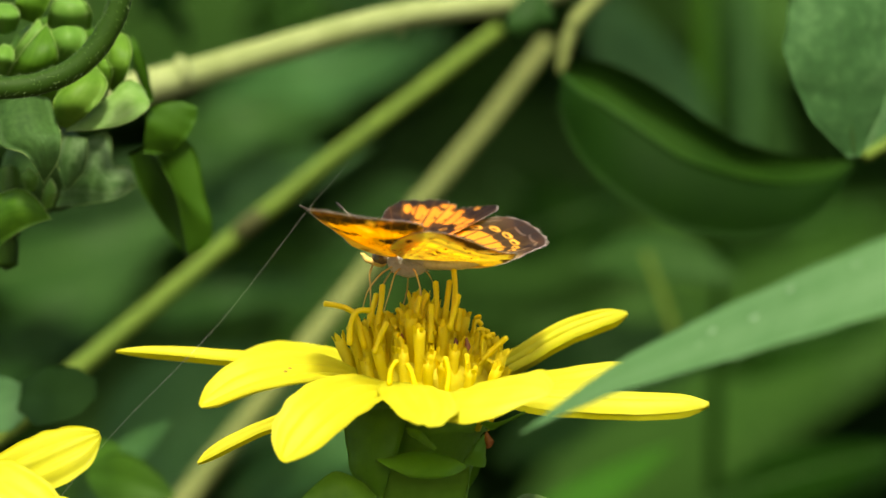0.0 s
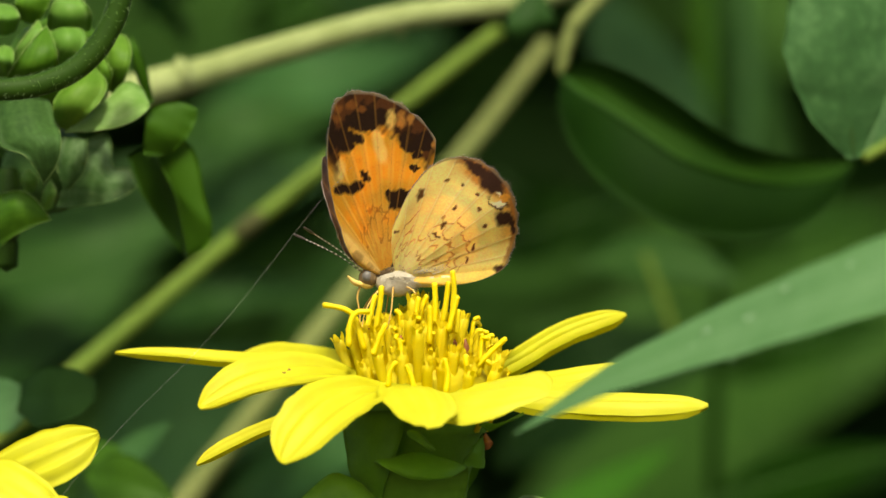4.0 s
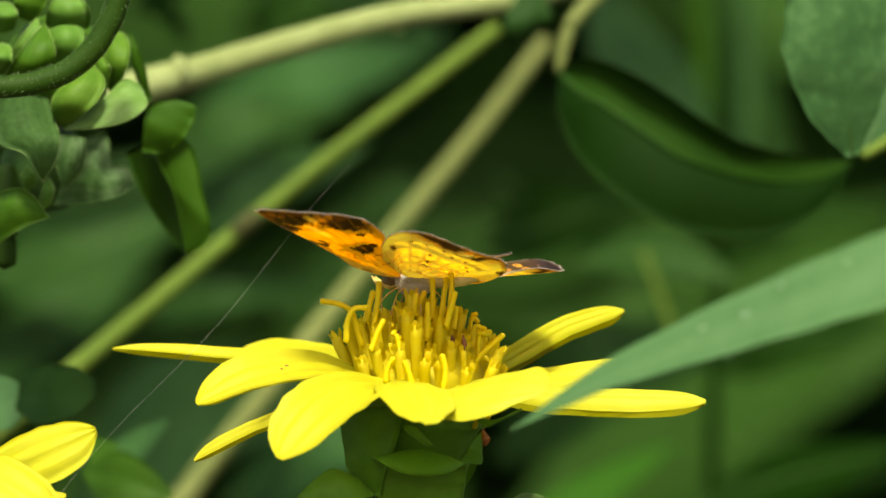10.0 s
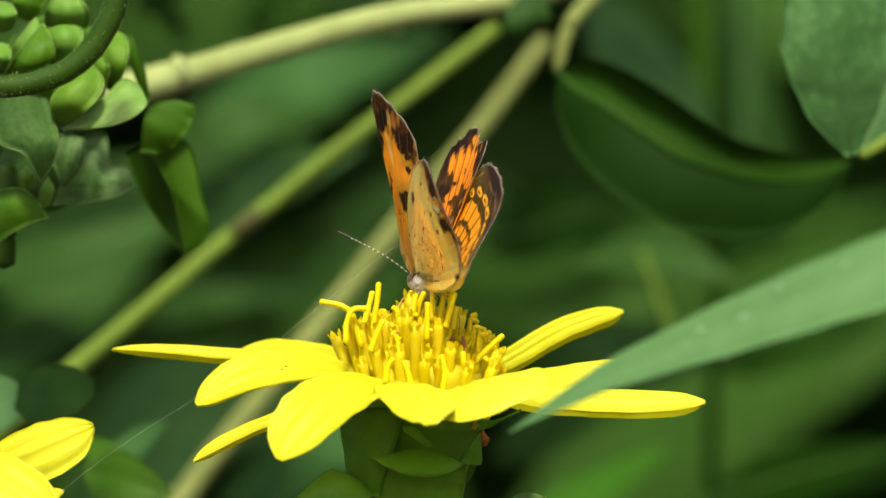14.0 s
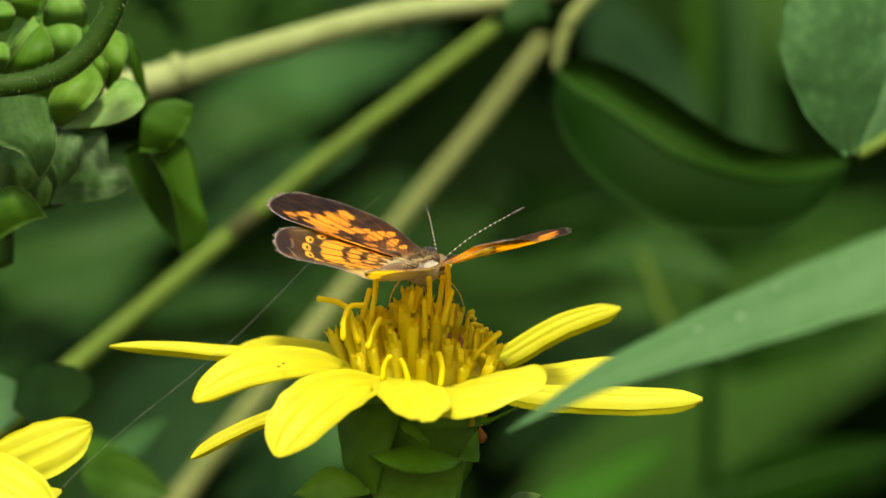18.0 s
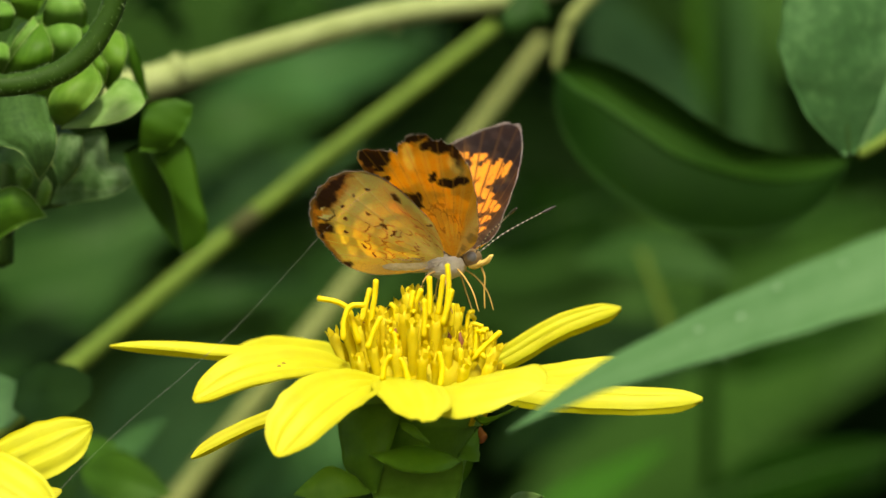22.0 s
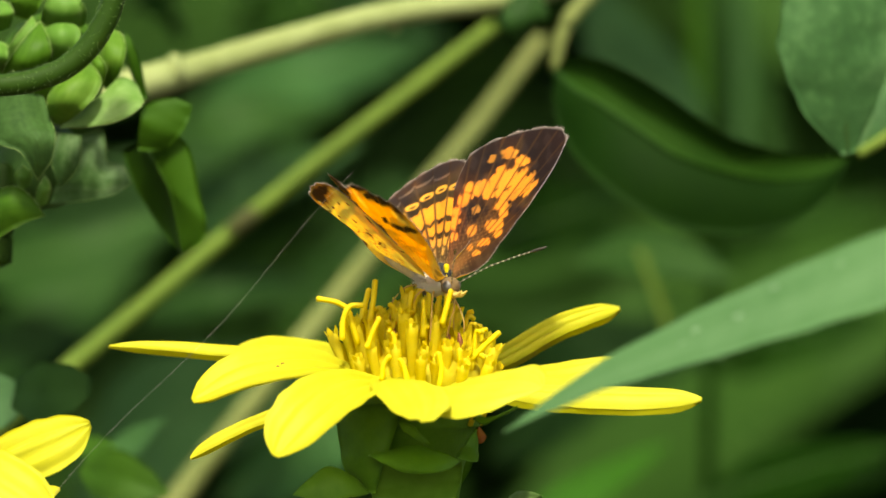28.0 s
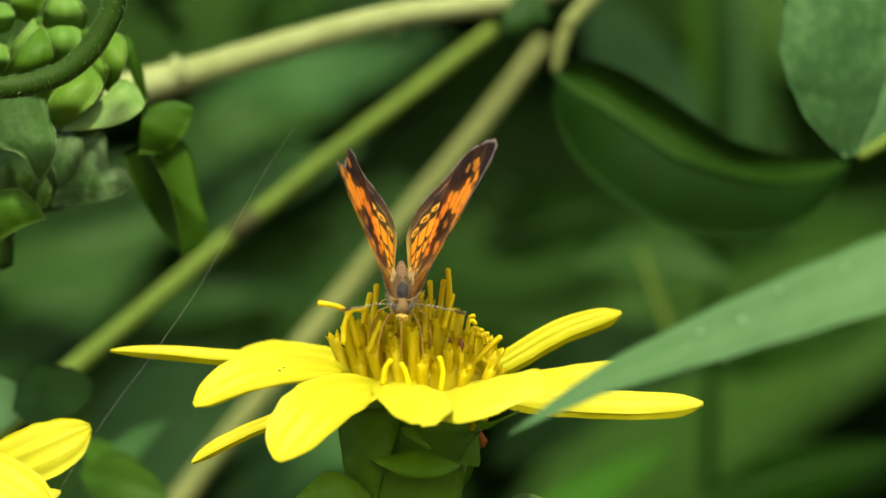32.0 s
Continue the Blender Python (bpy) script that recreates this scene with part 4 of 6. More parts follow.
    # long styles that stand out of the florets
    styles = ([(0.65, -4, 748.32), (0.79, -4, 746.59), (0.65, -4, 744.47)],
              [(0.31, -3, 747.35), (0.09, -3, 745.62), (-0.18, -3, 743.88)],
              [(1.09, -5, 746.11), (0.65, -5, 744.48), (0.27, -5, 743.13)],
              [(-0.95, -3, 747.25), (-0.87, -3, 745.62), (-0.95, -3, 743.69)],
              [(-2.33, -4, 745.97), (-2.56, -4, 744.66), (-2.91, -4, 743.41)],
              [(-1.62, -3, 746.14), (-2.06, -3, 745.04), (-2.33, -3, 743.69)],
              [(-1.33, -5, 745.25), (-1.33, -5, 743.71), (-1.4, -5, 741.98)],
              [(-5.6, -4, 746.97), (-5.7, -4, 745.62), (-5.99, -4, 743.7), (-6.18, -4, 741.39)],
              [(-6.15, -3, 746.19), (-6.48, -3, 744.85), (-6.86, -3, 743.4)],
              [(-10.7, -4, 745.34), (-9.07, -4, 745.05), (-8.01, -4, 744.37), (-7.53, -4, 742.93), (-7.1, -4, 741.39)],
              [(-6.65, -5, 744.77), (-7.8, -5, 744.67), (-8.38, -5, 743.52), (-8.47, -5, 741.79)],
              [(-5.16, -6, 743.72), (-5.73, -6, 742.57), (-6.06, -6, 741.61), (-6.31, -6, 741.04)],
              [(-4.27, -7.5, 740.39), (-4.8, -7.5, 739.63), (-4.99, -7.5, 738.29)],
              [(-3.4, -8, 740.12), (-2.98, -8, 739.16), (-2.7, -8, 737.92)],
              [(-0.06, -7.5, 740.68), (0.21, -7.5, 739.34), (0.06, -7.5, 737.72)],
              [(1.8, -5, 740.93), (1.88, -5, 739.58), (1.8, -5, 738.91)],
              [(5.34, -3, 742.38), (4.22, -3, 741.38), (2.77, -3, 739.93)],
              [(3.64, -3, 740.41), (4.12, -3, 740.12), (4.6, -3, 740.32)],
              [(1.18, -2, 744.84), (1.06, -2, 743.87), (0.94, -2, 742.9)],
              [(-4.05, -6, 742.38), (-3.86, -6, 741.61), (-3.82, -6, 740.65)],
              [(-4.37, -2, 744.84), (-3.98, -2, 744.45), (-3.88, -2, 743.48)])
    for k, pts in enumerate(styles):
        part("style", tube(pts[::-1], [0.3, 0.27, 0.25, 0.26], 14, 7, 0.1, k), STYLE, root)
    # curled stigmas among the florets
    for k in range(26):
        q, r = rng.uniform(0, 6.28), 5.9 * math.sqrt(rng.uniform(0.25, 1))
        d = np.array([math.cos(q), math.sin(q), 0])
        p = base + d * r + np.array([0, 0, 1.2 + 2.0 * (1 - (r / 5.9) ** 2) + rng.uniform(0, 1.5)])
        h, out = rng.uniform(1.4, 3.0), rng.uniform(-0.2, 0.9)
        pts = [p, p + d * out * 0.3 + np.array([0, 0, h * 0.6]), p + d * out + np.array([0, 0, h]), p + d * (out + 0.5) + np.array([0, 0, h + rng.uniform(-0.5, 0.3)])]
        part("style", tube(pts, [0.24, 0.22, 0.2, 0.24], 10, 6, 0.05, k), STYLE, root)
    # green cup with its bracts
    cup = tube([(-2.1, 0.0, 726.8), (-2.1, 0.0, 729.5), (-2.3, 0.0, 732.0), (-2.5, 0.0, 734.0), (-2.3, 0.0, 735.8)], [3.7, 4.2, 5.1, 6.1, 6.2], 16, 26, 0.015)
    part("cup", cup, CUP, root)
    stalk = tube([(-1.8, 6.0, 696.5), (-2.0, 3.0, 711.8), (-2.1, 0.0, 727.0)], [1.5, 1.5, 2.2], 16, 12, 0.02)
    part("stalk", stalk, STEM_DARK, root)
    part("lower_stalk", pole((4.0, 14.0, 0.0), (-1.8, 6.0, 696.5), 1.9, 1.5), STEM_DARK, root)
    part("bract", sheet([(-9.14, -3.5, 735.81), (-8.72, -4, 732.51), (-8.27, -4.2, 730.36), (-6.65, -4, 728.37)], [(-3.16, -6.2, 736.2), (-4.15, -6.6, 732.59), (-4.81, -6.4, 730.94), (-5.48, -5.6, 728.27)], 0.9, 0.25, 20, 10, 0.06, 40), CUP, root)
    part("bract", sheet([(-6.3, -6.2, 731.84), (-6.14, -5.4, 729.75), (-5.82, -4.8, 727.91)], [(2.03, -6.2, 731.18), (1.95, -5.4, 729.58), (1.45, -4.8, 727.91)], 0.5, 0.25, 20, 10, 0.06, 41), CUP, root)
    part("bract", sheet([(-6.16, -7, 731.7), (-4.79, -8.6, 730.93), (-3.47, -9.4, 730.42), (-1.83, -9.6, 730.11), (0.13, -9, 730.26), (1.86, -7, 731.09)], [(-6.16, -7, 731.7), (-3.82, -6.6, 732.26), (-1.84, -6.6, 732.46), (0.46, -6.6, 731.85), (1.86, -7, 731.09)], 0.3, 0.25, 20, 10, 0.06, 42), CUP, root)
    part("bract", sheet([(-1.02, -7, 732.52), (-2.5, -7.4, 733.36), (-3.32, -7.4, 734.01), (-3.49, -7, 734.5)], [(-0.86, -7, 732.69), (-1.51, -6.8, 733.5), (-2.5, -6.6, 734.4), (-3.49, -7, 734.5)], 0.2, 0.25, 20, 10, 0.06, 43), CUP, root)
    part("bract", sheet([(1.45, -6, 731.42), (2.19, -6.4, 732.58), (3.27, -5.6, 733.96)], [(3.44, -4.5, 731.04), (3.47, -4.6, 732.36), (3.27, -5.6, 733.96)], 0.4, 0.25, 20, 10, 0.06, 44), CUP, root)
    part("bract", sheet([(-6.13, -6, 728.28), (-7.75, -8, 728.03), (-10.69, -9, 727.83), (-12.74, -9, 728.32)], [(-6.3, -5.5, 728.6), (-7.45, -6.5, 729.79), (-8.92, -7, 730.6), (-10.06, -7.5, 730.61), (-11.69, -8.5, 729.37), (-12.74, -9, 728.32)], 0.4, 0.25, 20, 10, 0.06, 45), CUP, root)
    part("bract", sheet([(4.27, -4, 734.66), (5.43, -4, 734.99), (6.92, -4, 735.82)], [(2.95, -4, 734.83), (4.1, -4.6, 734.35), (6.92, -4, 735.82)], 0.2, 0.25, 20, 10, 0.06, 46), CUP, root)
    for b, m, t, w in (((-4.2, 6.0, 726.8), (-6.3, 6.5, 731.8), (-6.8, 7.0, 734.6), 2.6), ((0.3, 6.0, 726.8), (0.8, 6.5, 731.8), (1.3, 7.0, 734.6), 2.6)):
        part("bract", blade([b, m, t], w, (1, 0, 0), OVAL, 0.04, 0.3, 16, 8, arch=0.3, wave=0.03, seed=50), CUP, root)
    for bx, by, bz in ((-13.6, -8.6, 739.75), (-14.0, -9.2, 739.5)):
        part("blemish", lump((bx, by, bz), ((1, 0, 0), (0, 1, 0), (0, 0, 1)), (0.16, 0.18, 0.08), 6, 8, bumps=0.2), ANTHER, root, "small brown speck on a petal")
    part("withered_floret", sheet([(3.36, -4.5, 732.61), (3.19, -5, 733.37), (3.52, -4.5, 734.18)], [(3.85, -4.5, 732.69), (4.18, -5, 733.28), (3.52, -4.5, 734.18)], 0.3, 0.2, 10, 4, 0.15, 9), ANTHER, root, "withered brown scrap")

    return root


FLOWER = main_flower()


def corner_flower():
    root = thing("yellow_flower", (-41.7, -6.0, 727.3), "yellow daisy-like flower partly hidden at the corner", "flower", "yellow flowers")
    petal(root, [(-44.9, -4.0, 727.7), (-40.3, -6.0, 729.8), (-34.9, -8.0, 732.2), (-30.2, -8.0, 734.1)], 3.2, (-0.35, 0.62, 0.7), 31, 0.25, 0.42)
    petal(root, [(-44.5, -2.0, 729.1), (-40.5, -9.0, 730.4), (-36.4, -12.0, 728.5), (-33.0, -12.0, 726.1)], 3.4, (0.35, 0.6, 0.7), 32, 0.25, 0.2)
    petal(root, [(-45.2, 0.0, 727.0), (-39.3, 2.0, 728.0), (-36.3, 2.0, 727.7), (-33.4, 2.0, 728.0)], 1.6, (0, 0.9, 0.4), 33, 0.25, 0.2)
    part("disc", lump((-46.4, -4.0, 728.2), ((0, 0, 1), (1, 0, 0), (0, 1, 0)), (5, 5.5, 5.5), 10, 18, bumps=0.05), FLORET, root)
    part("cup", tube([(-45.9, -4.0, 721.8), (-46.3, -4.0, 724.2), (-46.4, -4.0, 727.0)], [3.5, 5.0, 5.6], 10, 16), CUP, root)
    part("stalk", tube([(-45.2, 0.0, 697.0), (-45.7, 0.0, 712.0), (-45.9, -4.0, 722.2)], [1.4, 1.5, 2.5], 16, 10), STEM_DARK, root)
    part("lower_stalk", pole((-40.0, 10.0, 0.0), (-45.2, 0.0, 697.0), 1.8, 1.4), STEM_DARK, root)
    part("bract", blade([(-38.5, 4.0, 726.9), (-34.4, 3.0, 729.4), (-31.1, 2.0, 732.5)], 1.4, (0.4, 0.8, 0.3), LANCE, 0.2, 0.3, 12, 4), CUP, root)

    return root


CORNER_FLOWER = corner_flower()

# ---- butterfly ----
# wing outlines as reach over angle from the hinge; angle 0 points forward, 90 outward
FORE_ANGLE = (24, 40, 53, 61, 67, 71, 75, 79, 83, 90, 97, 104, 110, 115, 119)
FORE_REACH = (2.0, 3.9, 5.9, 8.4, 11.0, 12.9, 15.0, 16.8, 17.4, 17.1, 16.2, 15.1, 14.1, 12.9, 9.5)
HIND_ANGLE = (78, 94, 103, 109, 116, 124, 132, 143, 152, 163, 172, 180, 187, 193, 198, 203)
HIND_REACH = (2.7, 5.9, 8.8, 10.6, 11.8, 12.7, 13.0, 12.9, 12.3, 11.4, 10.5, 9.6, 7.5, 4.8, 2.8, 1.4)
# what is left of the torn forewing, as a share of the whole reach
TORN_ANGLE = (60, 66, 72, 76, 80, 84, 88, 93, 96, 99, 103, 107, 111, 119)
TORN_SHARE = (1, 1, 0.93, 0.85, 0.8, 0.83, 0.845, 0.82, 0.78, 0.8, 0.87, 0.94, 1, 1)


def soft_step(a, b, x):
    t = np.clip((x - a) / (b - a), 0, 1)
    return t * t * (3 - 2 * t)


def wobble(x, y, f, s):
    return (np.sin(x * f + s) * np.cos(y * f * 1.3 + 2 * s) + 0.5 * np.sin(x * f * 2.3 + y * f * 1.9 + 3 * s)) / 1.5


def spot(x, y, cx, cy, rx, ry, turn=0.0, soft=0.35):
    c, s = math.cos(radians(turn)), math.sin(radians(turn))
    dx, dy = x - cx, y - cy
    u, v = (dx * c + dy * s) / rx, (-dx * s + dy * c) / ry
    d = np.sqrt(u * u + v * v) + 0.16 * wobble(x, y, 2.2, cx)
    return 1 - soft_step(1 - soft, 1 + soft, d)


def blend(col, mask, tint):
    return col * (1 - mask[..., None]) + np.array(tint) * mask[..., None]


def veins(ang, q, steps, width):
    """Thin lines that fan out from the hinge."""
    d = np.min(np.abs(ang[..., None] - np.array(steps)), axis=-1)
    return (1 - soft_step(width * 0.5, width, d * q)) * soft_step(0.1, 0.25, q)


FORE_VEINS = (60, 67, 73, 79, 85, 91, 97, 103, 109, 114)
HIND_VEINS = (100, 110, 119, 128, 137, 146, 155, 164, 173)
BROWN = (0.021, 0.0125, 0.0115)


def cells(ang, lines):
    """Which cell between two veins a point lies in, and how far across it."""
    k = np.digitize(ang, lines)
    edge = np.array((lines[0] - 9,) + tuple(lines) + (lines[-1] + 9,), float)
    return k, np.clip((ang - edge[k]) / (edge[k + 1] - edge[k]), 0, 1)


def crescents(ang, q, lines, q0, depth, width, seed, share=0.8):
    """Rows of small arcs, one to a cell, some missing."""
    k, f = cells(ang, lines)
    rng = np.random.RandomState(seed)
    shift = rng.uniform(-0.035, 0.035, len(lines) + 1)[k]
    here = (rng.rand(len(lines) + 1) < share)[k]
    arc = q - q0 - shift + depth * (1 - 4 * (f - 0.5) ** 2)
    return (1 - soft_step(width * 0.5, width, np.abs(arc))) * here


DARK = (0.03, 0.013, 0.007)


def spots(col, x, y, table, tint, soft=0.15):
    """Patches of one colour: centre, half-axes, turn."""
    for cx, cy, rx, ry, tn in table:
        col = blend(col, spot(x, y, cx, cy, rx, ry, tn, soft), tint)
    return col


def net(ang, q, lines, rings, tint, col, share, seed, jit, width=0.016):
    """A net of thin wavy cross lines between the veins."""
    for k, (q0, d) in enumerate(rings):
        col = blend(col, crescents(ang + 1.5 * jit, q + 0.012 * jit, lines, q0, d, width, seed + k, share) * 0.75, tint)
    return col


def patchwork(ang, q, lines, rings, seed):
    """A random value for each small cell between veins and rings."""
    k = np.digitize(ang, lines)
    r = np.digitize(q + 0.03 * np.sin(ang * 0.7), rings)
    rng = np.random.RandomState(seed)
    return rng.rand(len(lines) + 1, len(rings) + 1)[k, r]


def fore_under(ang, q, x, y):
    n = wobble(x, y, 1.1, 1.0)
    j = wobble(x, y, 4.5, 5.0)
    col = np.ones(x.shape + (3,)) * np.array((0.86, 0.42, 0.042))
    col = blend(col, soft_step(0.5, 0.1, q) * 0.7, (0.88, 0.56, 0.13))
    col = blend(col, soft_step(0.25, -0.25, n) * 0.4, (0.76, 0.31, 0.02))
    col = blend(col, veins(ang, q, FORE_VEINS, 1.3) * 0.35, (0.92, 0.56, 0.12))
    col = blend(col, patchwork(ang + 2 * j, q, FORE_VEINS, (0.18, 0.26, 0.34, 0.42, 0.5), 7) * soft_step(0.56, 0.46, q) * 0.45, (0.78, 0.3, 0.015))
    col = net(ang, q, FORE_VEINS[:8], ((0.24, 0.03), (0.33, -0.03), (0.42, 0.03)), (0.45, 0.16, 0.02), col, 0.6, 40, j, 0.014)
    col = spots(col, x, y, ((3.3, 10.0, 0.5, 1.1, 10), (-0.4, 12.0, 1.6, 0.5, 80)), (0.92, 0.66, 0.2), 0.4)
    x, y = x + 0.16 * j, y + 0.14 * wobble(x, y, 5.1, 2.0)
    tip = soft_step(0.77, 0.86, q + 0.03 * j) * soft_step(66, 72, ang) * soft_step(118, 113, ang)
    col = blend(col, tip, (0.115, 0.04, 0.013))
    col = blend(col, tip * soft_step(-0.1, 0.4, wobble(x, y, 2.1, 0.5)) * 0.8, DARK)
    col = spots(col, x, y, ((2.7, 12.9, 0.95, 1.3, 10), (3.9, 13.2, 0.6, 1.7, 5), (1.5, 12.95, 0.6, 0.5, 0), (0.6, 14.6, 2.0, 1.0, -8), (-3.2, 12.1, 1.3, 0.95, 32), (-4.7, 12.0, 1.2, 1.0, 30), (-3.6, 10.9, 0.5, 0.4, 0),
                            (2.1, 8.5, 0.95, 0.5, -28), (1.1, 9.5, 0.38, 0.6, -35), (3.2, 8.3, 0.8, 0.5, 0), (-1.55, 7.15, 0.9, 0.95, 12), (-0.75, 7.85, 0.32, 0.27, 0), (-3.3, 9.7, 0.5, 0.3, 15), (-2.6, 7.3, 0.5, 0.5, 0)), DARK)
    col = spots(col, x, y, ((-1.55, 14.4, 0.42, 0.8, 8),), (0.85, 0.56, 0.16), 0.4)
    col = spots(col, x, y, ((-2.45, 14.2, 0.4, 0.7, 12), (-3.3, 14.1, 0.3, 0.5, 15), (-5.3, 11.7, 0.2, 0.6, 20)), (0.5, 0.22, 0.05), 0.4)
    col = spots(col, x, y, ((3.0, 15.7, 0.45, 0.4, 40), (1.9, 16.0, 0.45, 0.4, 0), (3.2, 14.8, 0.3, 0.4, 0), (0.9, 15.6, 0.3, 0.3, 0)), (0.24, 0.085, 0.02), 0.4)
    col = blend(col, veins(ang, q, FORE_VEINS, 0.3) * 0.3, (0.5, 0.24, 0.05))
    col = blend(col, soft_step(58, 50, ang - 8 * (1 - q)) * 0.75, (0.86, 0.6, 0.2))
    col = blend(col, soft_step(50, 44, ang - 8 * (1 - q)) * soft_step(0.0, 0.5, wobble(x, y, 1.6, 4.0)) * 0.6, (0.2, 0.09, 0.03))
    return blend(col, soft_step(0.982, 0.992, q) * 0.7, (0.30, 0.25, 0.2))


def hind_under(ang, q, x, y):
    n = wobble(x, y, 1.3, 2.0)
    j = wobble(x, y, 4.5, 6.0)
    col = np.ones(x.shape + (3,)) * np.array((0.93, 0.79, 0.28))
    col = blend(col, soft_step(0.1, 0.6, n) * 0.35, (0.92, 0.75, 0.23))
    col = blend(col, soft_step(0.35, 0.1, q) * 0.7, (0.93, 0.83, 0.42))
    col = blend(col, soft_step(0.78, 0.93, q) * soft_step(114, 126, ang) * soft_step(172, 162, ang) * 0.75, (0.72, 0.3, 0.03))
    col = blend(col, soft_step(118, 98, ang) * soft_step(0.35, 0.7, q) * soft_step(0.9, 0.7, q) * 0.5, (0.86, 0.5, 0.08))
    col = blend(col, veins(ang, q, HIND_VEINS, 0.8) * soft_step(0.2, 0.4, q) * 0.4, (0.76, 0.5, 0.14))
    col = blend(col, veins(ang, q, HIND_VEINS, 0.4) * soft_step(0.15, 0.3, q) * 0.9, (0.94, 0.82, 0.36))
    col = blend(col, patchwork(ang + 2 * j, q, HIND_VEINS, (0.2, 0.28, 0.36, 0.44, 0.52, 0.6), 9) * soft_step(0.72, 0.55, q) * 0.22, (0.86, 0.56, 0.1))
    col = net(ang, q, HIND_VEINS, ((0.24, 0.04), (0.36, 0.045), (0.48, 0.04), (0.6, 0.03)), (0.42, 0.19, 0.035), col, 0.6, 60, j, 0.011)
    col = net(ang, q, HIND_VEINS, ((0.3, -0.035), (0.42, -0.04), (0.54, 0.03)), (0.55, 0.28, 0.06), col, 0.5, 80, j, 0.011)
    col = blend(col, soft_step(174, 181, ang), (0.8, 0.62, 0.17))
    x, y = x + 0.14 * j, y + 0.14 * wobble(x, y, 5.3, 3.0)
    col = spots(col, x, y, ((-4.8, 8.6, 0.16, 0.15, 0), (-6.2, 8.2, 0.18, 0.18, 0), (-7.4, 7.3, 0.22, 0.2, 0), (-7.55, 5.9, 0.24, 0.2, 0), (-7.95, 4.3, 0.18, 0.16, 0), (-6.9, 2.3, 0.14, 0.45, 20), (-6.3, 1.1, 0.13, 0.32, 10),
                            (-4.3, 4.6, 0.2, 0.42, 35), (-3.6, 3.8, 0.42, 0.16, 35), (-2.4, 7.5, 0.3, 0.55, 25), (-0.2, 4.3, 0.25, 0.16, 0), (-5.4, 6.1, 0.1, 0.3, 30)), (0.14, 0.055, 0.015), 0.3)
    rim = soft_step(0.93, 0.965, q + 0.012 * j) * soft_step(114, 122, ang) * soft_step(184, 172, ang)
    col = blend(col, rim * 0.85, (0.36, 0.12, 0.025))
    col = blend(col, spot(x, y, -8.3, 8.7, 2.1, 1.15, 45, 0.3) * 0.8, (0.55, 0.2, 0.03))
    col = spots(col, x, y, ((-7.5, 9.5, 1.1, 0.55, 35), (-8.8, 8.4, 1.3, 1.0, 50), (-9.7, 4.8, 0.75, 0.85, 75), (-6.2, 10.7, 0.8, 0.3, 30), (-10.5, 3.9, 0.7, 0.25, 80), (-9.3, -0.1, 0.6, 0.5, 30)), (0.05, 0.02, 0.012), 0.25)
    col = blend(col, spot(x, y, -9.25, 6.6, 0.95, 0.8, 40, 0.12) - spot(x, y, -9.15, 6.7, 0.75, 0.6, 40, 0.12), (0.06, 0.025, 0.012))
    cres = spot(x, y, -9.3, 6.6, 0.7, 0.6, 40, 0.15) * (1 - spot(x, y, -9.0, 6.85, 0.5, 0.4, 40, 0.15))
    col = blend(col, cres, (0.93, 0.84, 0.6))
    col = spots(col, x, y, ((-9.8, 6.8, 0.45, 0.4, 0),), (0.7, 0.3, 0.04))
    return blend(col, soft_step(0.978, 0.988, q) * 0.8, (0.22, 0.15, 0.1))


UPPER_ORANGE = (0.79, 0.315, 0.042)


def fore_upper(ang, q, x, y):
    j = wobble(x, y, 4.5, 8.0)
    col = np.ones(x.shape + (3,)) * np.array(BROWN)
    col = blend(col, soft_step(0.0, 0.6, wobble(x, y, 1.7, 3.0)) * 0.4, (0.062, 0.041, 0.034))
    col = blend(col, soft_step(0.36, 0.1, q) * 0.6, (0.2, 0.11, 0.05))
    px, py = x + 0.2 * j, y + 0.16 * wobble(x, y, 5.1, 2.0)
    col = spots(col, px, py, ((-2.0, 13.5, 0.8, 0.6, 0), (-0.2, 13.3, 0.75, 0.5, 0), (-3.2, 12.4, 0.4, 0.4, 0), (-1.6, 10.9, 0.6, 1.5, 5), (-0.5, 11.1, 0.62, 1.75, 0), (0.75, 11.2, 0.62, 1.6, 0),
                              (1.9, 11.1, 0.55, 1.4, -5), (2.9, 10.8, 0.4, 1.0, -8), (-2.5, 9.4, 0.75, 0.8, 0), (-3.2, 7.8, 0.6, 0.8, 0), (0.8, 8.5, 1.0, 0.6, 0), (1.6, 7.7, 0.6, 0.4, 0), (1.4, 6.5, 1.2, 0.7, 10),
                              (-0.7, 5.4, 0.5, 0.6, 0), (1.5, 4.6, 0.8, 0.5, 0), (2.6, 5.7, 0.5, 0.4, 0), (0.3, 3.9, 0.4, 0.4, 0), (1.6, 3.4, 0.5, 0.35, 0), (-1.6, 7.4, 0.35, 0.5, 0), (-3.5, 9.1, 0.5, 0.6, 0), (-2.7, 5.4, 0.45, 0.7, 20), (-3.2, 6.5, 0.4, 0.5, 0), (-1.9, 4.2, 0.35, 0.5, 20), (0.6, 9.6, 1.3, 0.5, 0), (-1.5, 9.3, 0.6, 0.6, 0)), UPPER_ORANGE, 0.12)
    col = blend(col, veins(ang, q, FORE_VEINS, 0.5) * 0.85, (0.07, 0.035, 0.016))
    grain = soft_step(0.2, 0.6, wobble(x, y, 9.0, 1.0)) * soft_step(0.6, 0.2, q)
    col = blend(col, grain * 0.35, (0.4, 0.24, 0.1))
    return blend(col, soft_step(0.985, 0.994, q) * 0.7, (0.36, 0.31, 0.27))


